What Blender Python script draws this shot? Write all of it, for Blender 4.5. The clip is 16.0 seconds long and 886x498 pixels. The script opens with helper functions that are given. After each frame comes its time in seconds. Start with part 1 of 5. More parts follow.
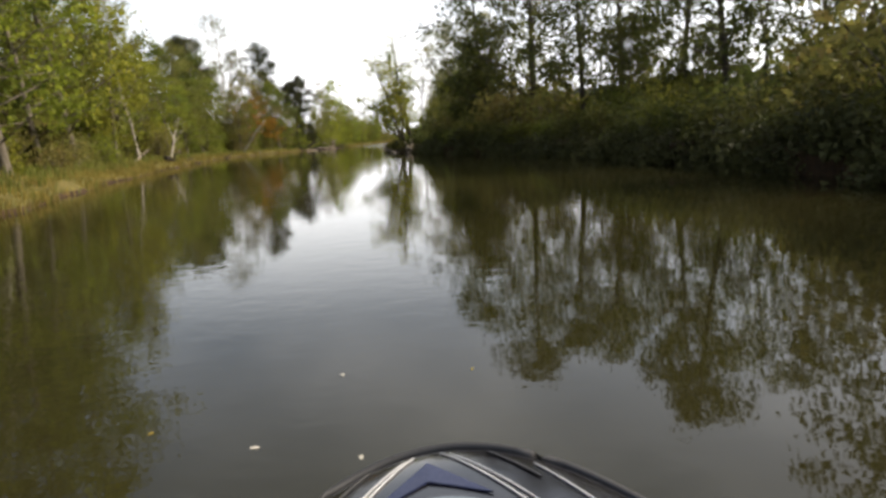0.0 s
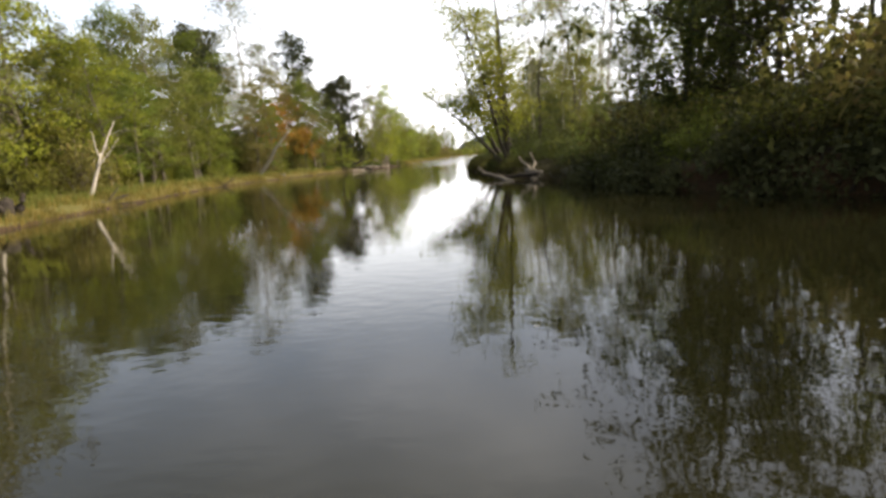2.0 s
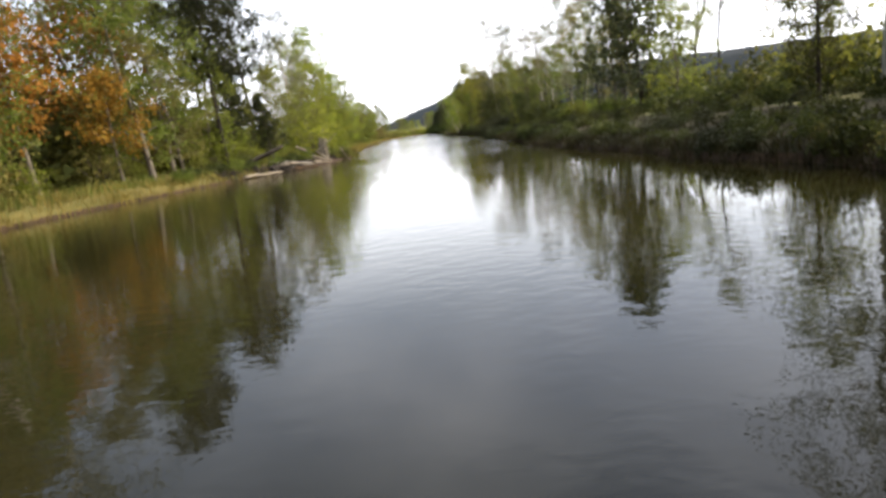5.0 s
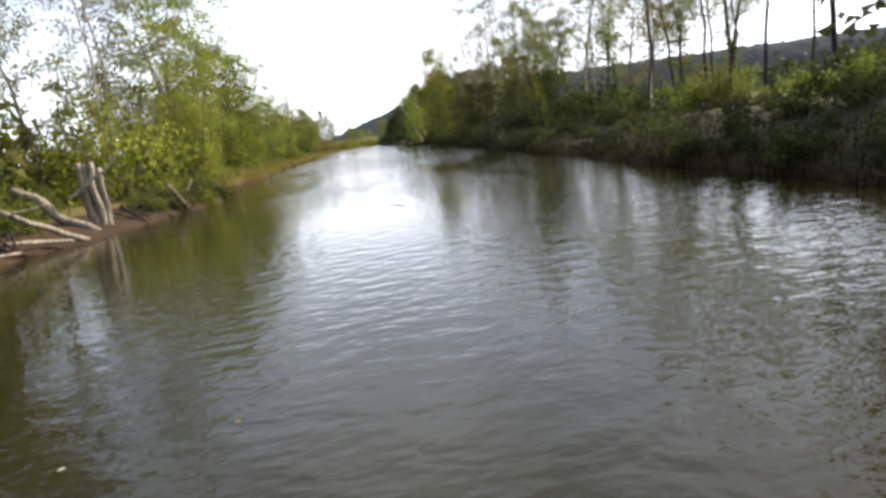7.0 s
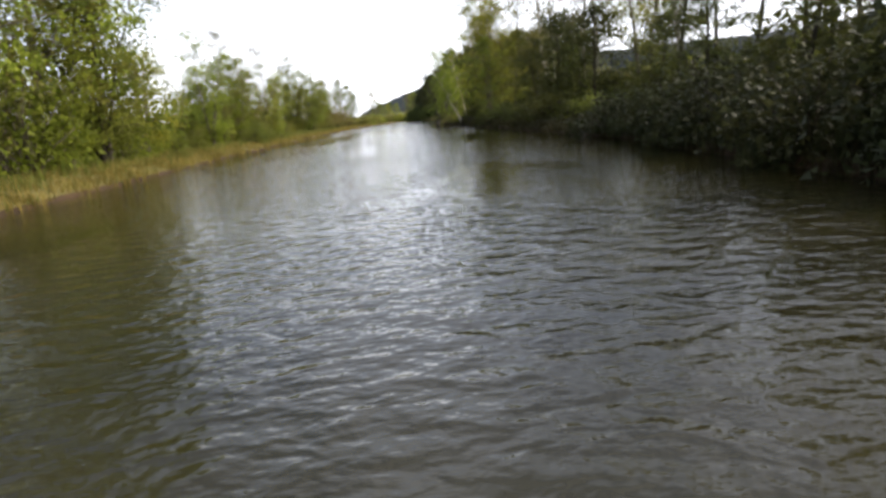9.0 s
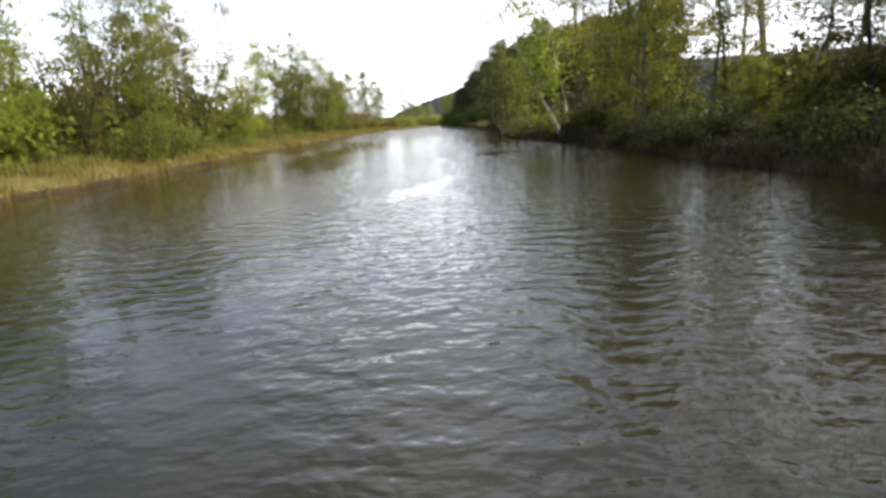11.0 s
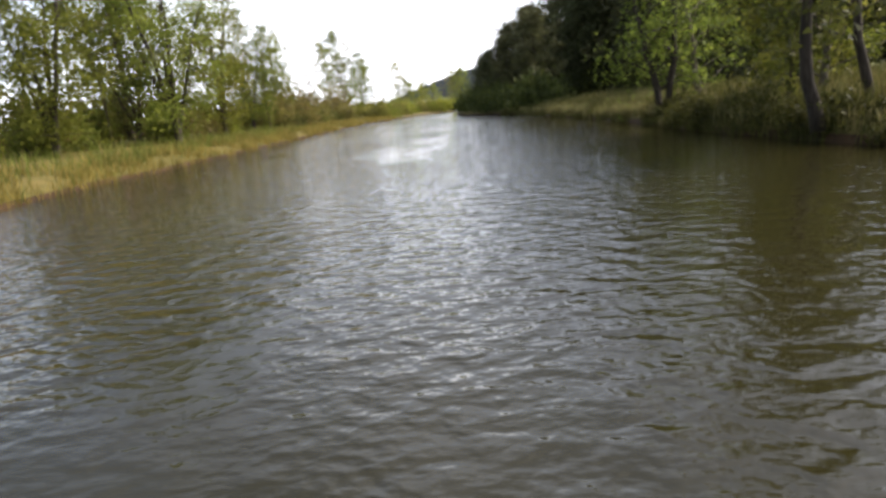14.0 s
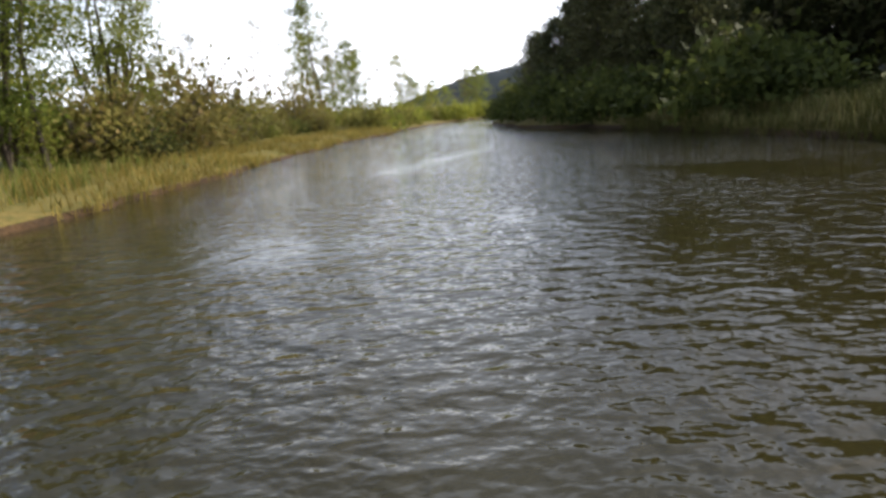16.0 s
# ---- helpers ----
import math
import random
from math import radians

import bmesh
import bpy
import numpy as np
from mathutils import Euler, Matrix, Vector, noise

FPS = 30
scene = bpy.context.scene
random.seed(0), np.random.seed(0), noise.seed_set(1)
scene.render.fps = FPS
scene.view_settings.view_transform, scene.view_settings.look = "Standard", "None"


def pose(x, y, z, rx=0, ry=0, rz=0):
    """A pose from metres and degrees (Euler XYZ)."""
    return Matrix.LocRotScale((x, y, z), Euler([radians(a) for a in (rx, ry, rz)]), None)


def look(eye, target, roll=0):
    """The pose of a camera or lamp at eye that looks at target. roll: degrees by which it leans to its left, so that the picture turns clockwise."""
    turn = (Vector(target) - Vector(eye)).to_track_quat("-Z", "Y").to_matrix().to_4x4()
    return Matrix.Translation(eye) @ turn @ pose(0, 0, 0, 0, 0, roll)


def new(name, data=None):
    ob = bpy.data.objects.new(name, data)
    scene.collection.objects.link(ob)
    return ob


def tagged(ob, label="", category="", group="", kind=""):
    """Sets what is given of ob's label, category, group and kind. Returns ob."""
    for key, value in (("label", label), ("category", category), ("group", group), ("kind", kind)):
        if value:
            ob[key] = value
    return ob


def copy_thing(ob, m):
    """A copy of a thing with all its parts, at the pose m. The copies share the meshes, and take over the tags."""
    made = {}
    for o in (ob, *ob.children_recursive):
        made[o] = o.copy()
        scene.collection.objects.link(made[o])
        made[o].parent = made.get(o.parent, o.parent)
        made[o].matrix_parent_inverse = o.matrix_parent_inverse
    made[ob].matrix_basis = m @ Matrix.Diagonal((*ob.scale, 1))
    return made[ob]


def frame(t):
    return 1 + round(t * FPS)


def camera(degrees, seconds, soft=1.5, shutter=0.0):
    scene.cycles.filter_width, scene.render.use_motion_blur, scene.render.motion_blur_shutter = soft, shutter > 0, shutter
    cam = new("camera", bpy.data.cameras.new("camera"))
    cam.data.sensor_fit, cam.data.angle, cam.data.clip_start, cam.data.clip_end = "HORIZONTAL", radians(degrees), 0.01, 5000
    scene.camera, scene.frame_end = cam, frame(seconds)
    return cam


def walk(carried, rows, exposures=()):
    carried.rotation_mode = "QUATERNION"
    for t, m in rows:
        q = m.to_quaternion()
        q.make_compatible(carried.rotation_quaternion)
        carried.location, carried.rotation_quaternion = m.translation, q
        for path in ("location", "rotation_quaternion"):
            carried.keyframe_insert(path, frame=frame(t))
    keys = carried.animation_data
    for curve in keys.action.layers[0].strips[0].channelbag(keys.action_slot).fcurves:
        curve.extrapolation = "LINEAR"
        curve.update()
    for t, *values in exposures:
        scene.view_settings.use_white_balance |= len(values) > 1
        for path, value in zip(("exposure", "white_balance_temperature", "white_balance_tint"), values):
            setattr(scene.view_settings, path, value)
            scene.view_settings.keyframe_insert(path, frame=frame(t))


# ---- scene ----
cam = camera(71.5, 16.0, soft=3.3)
ROWS = [
    (0, -0.001, 0.000, 1.261, 79.63, 2.94, 0.07),
    (0.5, -0.006, 8.422, 1.209, 80.39, 2.65, 6.52),
    (1, -0.827, 15.428, 1.237, 80.73, 2.44, 8.92),
    (1.5, -2.629, 21.833, 1.303, 81.93, 2.77, 7.68),
    (2, -4.834, 28.286, 1.378, 81.23, 3.87, 4.99),
    (2.5, -6.978, 35.367, 1.384, 80.26, 5.70, 4.84),
    (3, -8.910, 42.829, 1.402, 78.55, 6.24, 4.89),
    (3.5, -10.737, 50.140, 1.426, 77.11, 7.07, 4.04),
    (4, -12.380, 57.995, 1.361, 79.05, 7.56, 1.45),
    (4.2, -12.943, 60.952, 1.436, 79.15, 7.23, 0.78),
    (6.3, -14.633, 91.981, 1.285, 79.08, 7.10, -6.50),
    (6.5, -14.498, 94.824, 1.289, 79.52, 7.34, -6.29),
    (7, -14.010, 101.851, 1.343, 79.31, 7.52, -6.98),
    (7.5, -13.618, 108.763, 1.320, 77.63, 7.90, -6.96),
    (8, -13.056, 115.750, 1.303, 77.42, 6.96, -6.42),
    (8.5, -12.466, 123.073, 1.233, 77.70, 6.33, -6.78),
    (9, -11.851, 131.196, 1.254, 77.63, 5.72, -3.96),
    (9.2, -11.264, 134.156, 1.427, 77.53, 5.60, -2.87),
    (11.3, -12.548, 163.564, 1.283, 78.42, 3.05, -1.09),
    (11.5, -12.584, 166.784, 1.296, 78.60, 3.45, -1.06),
    (12, -12.905, 175.317, 1.280, 79.44, 4.99, -1.29),
    (12.5, -13.316, 183.780, 1.234, 78.25, 4.37, -1.76),
    (13, -13.646, 192.294, 1.292, 78.86, 5.12, -2.49),
    (13.5, -13.827, 200.862, 1.321, 77.93, 4.79, -1.38),
    (14, -13.945, 208.979, 1.341, 76.88, 4.67, -1.23),
    (14.5, -14.166, 216.666, 1.220, 77.92, 3.48, -1.27),
    (15, -14.900, 225.165, 1.164, 78.90, 4.33, -0.99),
    (15.5, -15.616, 233.240, 1.192, 77.48, 4.27, -1.91),
    (16, -15.992, 241.155, 1.311, 77.60, 4.33, -1.33),
]
walk(cam, [(t, pose(*m)) for t, *m in ROWS], exposures=[(0.0, 0.88, 6950, 12), (1.5, 1.18, 6950, 13), (4.2, 1.28, 6850, 13), (6.3, 1.2, 6350, 13), (7.5, 1.06, 6400, 14), (9.2, 0.98, 6500, 13), (11.3, 1.22, 6500, 14), (13.0, 1.2, 6600, 14), (15.0, 1.1, 6500, 13), (16.0, 1.0, 6450, 13)])

# ---------------------------------------------------------------- world, sun
SUN_AZ, SUN_EL = 72.0, 40.0          # degrees clockwise from the heading (+y), and above the horizon
world = bpy.data.worlds.new("world")
scene.world = world
world.use_nodes = True
wn, wl = world.node_tree.nodes, world.node_tree.links
wn.clear()
w_out, w_bg = wn.new("ShaderNodeOutputWorld"), wn.new("ShaderNodeBackground")
w_sky = wn.new("ShaderNodeTexSky")
w_sky.sky_type, w_sky.sun_disc = "NISHITA", False
w_sky.sun_elevation, w_sky.sun_rotation = radians(SUN_EL), radians(SUN_AZ)
w_sky.air_density, w_sky.dust_density, w_sky.ozone_density = 1.0, 1.5, 1.2
w_co, w_map = wn.new("ShaderNodeTexCoord"), wn.new("ShaderNodeMapping")
w_map.inputs["Rotation"].default_value = (0.15, 0.1, 0.7)
w_map.inputs["Scale"].default_value = (1.3, 0.7, 2.2)
w_noise, w_ramp = wn.new("ShaderNodeTexNoise"), wn.new("ShaderNodeMapRange")
w_noise.inputs["Scale"].default_value, w_noise.inputs["Detail"].default_value = 1.9, 3.5
w_noise.inputs["Roughness"].default_value = 0.45
for key, value in (("From Min", 0.34), ("From Max", 0.68), ("To Min", 0.14), ("To Max", 0.62)):
    w_ramp.inputs[key].default_value = value
w_mix = wn.new("ShaderNodeMix")
w_mix.data_type = "RGBA"
w_sep, w_low = wn.new("ShaderNodeSeparateXYZ"), wn.new("ShaderNodeMapRange")
for key, value in (("From Min", 0.06), ("From Max", 0.36), ("To Min", 1.0), ("To Max", 0.0)):
    w_low.inputs[key].default_value = value
w_max = wn.new("ShaderNodeMath")
w_max.operation = "MAXIMUM"
wl.new(w_co.outputs["Generated"], w_map.inputs["Vector"])
wl.new(w_map.outputs["Vector"], w_noise.inputs["Vector"])
wl.new(w_noise.outputs["Fac"], w_ramp.inputs["Value"])
wl.new(w_co.outputs["Generated"], w_sep.inputs["Vector"])
wl.new(w_sep.outputs["Z"], w_low.inputs["Value"])
wl.new(w_ramp.outputs["Result"], w_max.inputs[0])
wl.new(w_low.outputs["Result"], w_max.inputs[1])
# the cloud thins out to blue sky over the left bank
w_dot, w_clear, w_cover = wn.new("ShaderNodeVectorMath"), wn.new("ShaderNodeMapRange"), wn.new("ShaderNodeMath")
w_dot.operation, w_cover.operation = "DOT_PRODUCT", "MULTIPLY"
w_dot.inputs[1].default_value = (-0.84, 0.2, 0.5)
for key, value in (("From Min", 0.5), ("From Max", 0.92), ("To Min", 1.0), ("To Max", 0.12)):
    w_clear.inputs[key].default_value = value
wl.new(w_co.outputs["Generated"], w_dot.inputs[0])
wl.new(w_dot.outputs["Value"], w_clear.inputs["Value"])
wl.new(w_max.outputs["Value"], w_cover.inputs[0])
wl.new(w_clear.outputs["Result"], w_cover.inputs[1])
wl.new(w_cover.outputs["Value"], w_mix.inputs["Factor"])
wl.new(w_sky.outputs["Color"], w_mix.inputs["A"])
w_mix.inputs["B"].default_value = (12.0, 12.5, 13.2, 1.0)
wl.new(w_mix.outputs["Result"], w_bg.inputs["Color"])
w_bg.inputs["Strength"].default_value = 0.1
wl.new(w_bg.outputs["Background"], w_out.inputs["Surface"])

sun_data = bpy.data.lights.new("sun", "SUN")
sun_data.energy, sun_data.angle, sun_data.color = 5.0, radians(8), (1.0, 0.92, 0.79)
sun_way = Vector((math.sin(radians(SUN_AZ)) * math.cos(radians(SUN_EL)), math.cos(radians(SUN_AZ)) * math.cos(radians(SUN_EL)), math.sin(radians(SUN_EL))))
sun_lamp = new("sun", sun_data)
sun_lamp.matrix_world = look(sun_way * 100, (0, 0, 0))


# ---------------------------------------------------------------- materials
def material(name):
    m = bpy.data.materials.new(name)
    m.use_nodes = True
    n = m.node_tree.nodes
    return m, n, m.node_tree.links, n["Principled BSDF"]


def noise_node(n, l, scale, detail=4.0, vector=None, stretch=None):
    tex = n.new("ShaderNodeTexNoise")
    tex.inputs["Scale"].default_value, tex.inputs["Detail"].default_value = scale, detail
    if vector is not None:
        if stretch:
            mp = n.new("ShaderNodeMapping")
            mp.inputs["Scale"].default_value = stretch
            l.new(vector, mp.inputs["Vector"])
            vector = mp.outputs["Vector"]
        l.new(vector, tex.inputs["Vector"])
    return tex


def remap(n, l, value, a, b, c=0.0, d=1.0):
    r = n.new("ShaderNodeMapRange")
    for key, v in (("From Min", a), ("From Max", b), ("To Min", c), ("To Max", d)):
        r.inputs[key].default_value = v
    l.new(value, r.inputs["Value"])
    return r.outputs["Result"]


def blend(n, l, fac, a, b):
    x = n.new("ShaderNodeMix")
    x.data_type = "RGBA"
    l.new(fac, x.inputs["Factor"]) if not isinstance(fac, float) else setattr(x.inputs["Factor"], "default_value", fac)
    for key, v in (("A", a), ("B", b)):
        if isinstance(v, tuple):
            x.inputs[key].default_value = (*v, 1.0)
        else:
            l.new(v, x.inputs[key])
    return x.outputs["Result"]


def leaf_material(name, dark, light, through_light=0.35, odd=None):
    """Foliage: every leaf its own tone, every tree its own cast, with light coming through the blades."""
    m, n, l, p = material(name)
    geo, info = n.new("ShaderNodeNewGeometry"), n.new("ShaderNodeObjectInfo")
    col = blend(n, l, geo.outputs["Random Per Island"], dark, light)
    if odd:
        col = blend(n, l, remap(n, l, geo.outputs["Random Per Island"], 0.82, 0.86), col, odd)
    # noise clumps painted darker, imitating the shadow within the foliage
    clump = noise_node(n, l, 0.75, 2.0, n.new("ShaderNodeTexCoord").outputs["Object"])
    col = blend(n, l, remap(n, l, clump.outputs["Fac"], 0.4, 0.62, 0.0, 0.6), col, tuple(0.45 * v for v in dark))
    hsv = n.new("ShaderNodeHueSaturation")
    l.new(col, hsv.inputs["Color"])
    l.new(remap(n, l, info.outputs["Random"], 0, 1, 0.475, 0.52), hsv.inputs["Hue"])
    mul = n.new("ShaderNodeMath")
    mul.operation = "MULTIPLY"
    mul.inputs[1].default_value = 7.31
    l.new(info.outputs["Random"], mul.inputs[0])
    frac = n.new("ShaderNodeMath")
    frac.operation = "FRACT"
    l.new(mul.outputs["Value"], frac.inputs[0])
    l.new(remap(n, l, frac.outputs["Value"], 0, 1, 0.7, 1.25), hsv.inputs["Value"])
    l.new(hsv.outputs["Color"], p.inputs["Base Color"])
    p.inputs["Roughness"].default_value = 0.55
    p.inputs["Specular IOR Level"].default_value = 0.06
    tr, mx = n.new("ShaderNodeBsdfTranslucent"), n.new("ShaderNodeMixShader")
    l.new(hsv.outputs["Color"], tr.inputs["Color"])
    mx.inputs["Fac"].default_value = through_light
    l.new(p.outputs["BSDF"], mx.inputs[1])
    l.new(tr.outputs["BSDF"], mx.inputs[2])
    l.new(mx.outputs["Shader"], n["Material Output"].inputs["Surface"])
    return m


def bark_material(name, dark, light):
    m, n, l, p = material(name)
    co = n.new("ShaderNodeTexCoord").outputs["Object"]
    a = noise_node(n, l, 3.0, 6.0, co, (6, 6, 0.9))
    b = noise_node(n, l, 1.1, 3.0, co)
    col = blend(n, l, remap(n, l, a.outputs["Fac"], 0.35, 0.68), dark, light)
    col = blend(n, l, remap(n, l, b.outputs["Fac"], 0.5, 0.75, 0, 0.6), col, tuple(0.6 * v for v in dark))
    l.new(col, p.inputs["Base Color"])
    p.inputs["Roughness"].default_value = 0.85
    p.inputs["Specular IOR Level"].default_value = 0.15
    bump = n.new("ShaderNodeBump")
    bump.inputs["Strength"].default_value, bump.inputs["Distance"].default_value = 0.6, 0.03
    l.new(a.outputs["Fac"], bump.inputs["Height"])
    l.new(bump.outputs["Normal"], p.inputs["Normal"])
    return m


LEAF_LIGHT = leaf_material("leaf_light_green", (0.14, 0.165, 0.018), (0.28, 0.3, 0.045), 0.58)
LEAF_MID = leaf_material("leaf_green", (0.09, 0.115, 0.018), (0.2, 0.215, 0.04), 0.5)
# dark green lowered further, so the right bank's growth looks shaded
LEAF_DARK_SHADED = leaf_material("leaf_dark_green_shaded", (0.038, 0.048, 0.014), (0.1, 0.107, 0.026), 0.42)
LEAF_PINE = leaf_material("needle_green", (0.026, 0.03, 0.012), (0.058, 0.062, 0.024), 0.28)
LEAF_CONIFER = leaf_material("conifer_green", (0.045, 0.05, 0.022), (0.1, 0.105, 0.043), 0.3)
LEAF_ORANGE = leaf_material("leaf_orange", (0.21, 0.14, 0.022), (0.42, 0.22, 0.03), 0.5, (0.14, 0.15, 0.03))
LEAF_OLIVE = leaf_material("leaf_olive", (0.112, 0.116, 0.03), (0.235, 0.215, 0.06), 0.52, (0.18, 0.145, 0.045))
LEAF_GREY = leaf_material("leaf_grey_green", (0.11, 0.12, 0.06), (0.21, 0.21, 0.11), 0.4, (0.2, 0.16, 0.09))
BARK_DARK = bark_material("bark_dark", (0.02, 0.016, 0.012), (0.058, 0.047, 0.035))
BARK_MID = bark_material("bark_brown", (0.06, 0.05, 0.036), (0.17, 0.145, 0.11))
BARK_PALE = bark_material("bark_pale", (0.16, 0.14, 0.11), (0.42, 0.38, 0.31))
WOOD_GREY = bark_material("weathered_wood", (0.1, 0.082, 0.06), (0.29, 0.245, 0.18))
# wet wood, taken down to near-black to include undercut shade
WOOD_WET_SHADED = bark_material("wet_shaded_wood", (0.012, 0.0095, 0.007), (0.042, 0.033, 0.024))
GRASS_TAN = leaf_material("grass_tan", (0.19, 0.145, 0.035), (0.38, 0.28, 0.085), 0.45, (0.14, 0.16, 0.035))
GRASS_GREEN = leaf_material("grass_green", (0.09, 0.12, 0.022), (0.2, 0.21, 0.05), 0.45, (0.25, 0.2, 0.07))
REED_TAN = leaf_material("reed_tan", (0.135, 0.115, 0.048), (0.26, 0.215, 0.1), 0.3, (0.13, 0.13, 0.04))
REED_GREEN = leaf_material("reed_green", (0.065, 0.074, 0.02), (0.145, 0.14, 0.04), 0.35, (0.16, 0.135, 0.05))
# right bank grass, with the trees' shade put into its tones
GRASS_SHADED = leaf_material("grass_shaded", (0.024, 0.022, 0.008), (0.048, 0.042, 0.016), 0.25, (0.026, 0.034, 0.009))


def ground_material(name, tones, scale, rough=0.95):
    m, n, l, p = material(name)
    pos = n.new("ShaderNodeNewGeometry").outputs["Position"]
    big, small = noise_node(n, l, scale, 5.0, pos), noise_node(n, l, scale * 14, 4.0, pos)
    col = blend(n, l, remap(n, l, big.outputs["Fac"], 0.36, 0.64), tones[0], tones[1])
    col = blend(n, l, remap(n, l, small.outputs["Fac"], 0.45, 0.7), col, tones[2])
    l.new(col, p.inputs["Base Color"])
    p.inputs["Roughness"].default_value = rough
    p.inputs["Specular IOR Level"].default_value = 0.12
    bump = n.new("ShaderNodeBump")
    bump.inputs["Strength"].default_value, bump.inputs["Distance"].default_value = 0.8, 0.08
    l.new(small.outputs["Fac"], bump.inputs["Height"])
    l.new(bump.outputs["Normal"], p.inputs["Normal"])
    return m


SOIL = ground_material("forest_floor", ((0.05, 0.06, 0.016), (0.1, 0.085, 0.03), (0.07, 0.085, 0.02)), 0.25)
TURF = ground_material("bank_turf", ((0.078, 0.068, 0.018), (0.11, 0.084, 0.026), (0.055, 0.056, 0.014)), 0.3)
# right bank turf: darker tones stand in for shade under the trees
SHADED_TURF = ground_material("shaded_turf", ((0.022, 0.02, 0.009), (0.034, 0.026, 0.012), (0.022, 0.024, 0.009)), 0.35)
MUD = ground_material("wet_mud", ((0.03, 0.018, 0.009), (0.052, 0.03, 0.013), (0.018, 0.012, 0.007)), 0.8, 0.9)
# the blue-grey of distance haze is mixed into the ridge's colour
HAZY_HILL_WOODS = ground_material("hazy_hill_woods", ((0.012, 0.018, 0.022), (0.021, 0.028, 0.031), (0.016, 0.022, 0.026)), 0.02)


def water_material():
    """Brown river water: mirror-calm in the first reach, wind-ruffled further up, in drifting patches."""
    m, n, l, p = material("river_water")
    pos = n.new("ShaderNodeNewGeometry").outputs["Position"]
    silt = noise_node(n, l, 0.05, 3.0, pos)
    l.new(blend(n, l, remap(n, l, silt.outputs["Fac"], 0.35, 0.65), (0.0125, 0.0112, 0.004), (0.0175, 0.0155, 0.0055)), p.inputs["Base Color"])
    p.inputs["Roughness"].default_value, p.inputs["IOR"].default_value = 0.025, 1.333
    sep = n.new("ShaderNodeSeparateXYZ")
    l.new(pos, sep.inputs["Vector"])
    broad = noise_node(n, l, 0.045, 2.0, pos, (1.6, 0.8, 1))
    gusts = noise_node(n, l, 0.17, 3.0, pos, (1.5, 0.6, 1))
    gusts.inputs["Distortion"].default_value = 0.6
    both = n.new("ShaderNodeMath")
    both.operation = "MULTIPLY"
    l.new(remap(n, l, broad.outputs["Fac"], 0.4, 0.56, 0.45, 1.0), both.inputs[0])
    l.new(remap(n, l, gusts.outputs["Fac"], 0.36, 0.43, 0.4, 1.0), both.inputs[1])
    patches = both.outputs["Value"]
    wind = n.new("ShaderNodeMath")
    wind.operation = "MULTIPLY"
    l.new(patches, wind.inputs[0])
    ramp = n.new("ShaderNodeValToRGB")
    stops = ramp.color_ramp.elements
    for y, v in ((0, 0.05), (70, 0.03), (96, 0.1), (106, 0.2), (114, 0.16), (120, 0.56), (165, 0.56), (176, 0.44), (186, 0.38), (194, 0.26), (204, 0.24), (212, 0.75), (230, 1.0), (262, 1.0)):
        e = stops.new(y / 300)
        e.color = (v, v, v, 1)
    l.new(remap(n, l, sep.outputs["Y"], 0, 300), ramp.inputs["Fac"])
    l.new(ramp.outputs["Color"], wind.inputs[1])
    waves = noise_node(n, l, 4.4, 2.0, pos, (0.72, 1.0, 1))
    waves.inputs["Distortion"].default_value = 0.2
    ripples = noise_node(n, l, 11.0, 2.0, pos, (0.75, 1.0, 1))
    ripples.inputs["Distortion"].default_value = 0.2
    add = n.new("ShaderNodeMath")
    add.operation = "MULTIPLY_ADD"
    l.new(ripples.outputs["Fac"], add.inputs[0])
    add.inputs[1].default_value = 0.28
    l.new(waves.outputs["Fac"], add.inputs[2])
    bump = n.new("ShaderNodeBump")
    bump.inputs["Distance"].default_value = 0.08
    # an old wake running up along the left bank
    edge = noise_node(n, l, 0.09, 3.0, pos, (0.3, 1.0, 1))
    off = n.new("ShaderNodeMath")
    off.operation = "MULTIPLY_ADD"
    l.new(edge.outputs["Fac"], off.inputs[0])
    off.inputs[1].default_value = 7.0
    l.new(sep.outputs["X"], off.inputs[2])
    away = n.new("ShaderNodeMath")
    away.operation = "ABSOLUTE"
    shift = n.new("ShaderNodeMath")
    shift.operation = "ADD"
    l.new(off.outputs["Value"], shift.inputs[0])
    shift.inputs[1].default_value = 16.2
    l.new(shift.outputs["Value"], away.inputs[0])
    lane = n.new("ShaderNodeMath")
    lane.operation = "MULTIPLY"
    l.new(remap(n, l, away.outputs["Value"], 0.2, 0.9, 0.7, 0.0), lane.inputs[0])
    l.new(remap(n, l, sep.outputs["Y"], 118, 140), lane.inputs[1])
    total = n.new("ShaderNodeMath")
    total.operation = "MAXIMUM"
    l.new(wind.outputs["Value"], total.inputs[0])
    l.new(lane.outputs["Value"], total.inputs[1])
    l.new(total.outputs["Value"], bump.inputs["Strength"])
    l.new(add.outputs["Value"], bump.inputs["Height"])
    l.new(bump.outputs["Normal"], p.inputs["Normal"])
    return m


WATER = water_material()

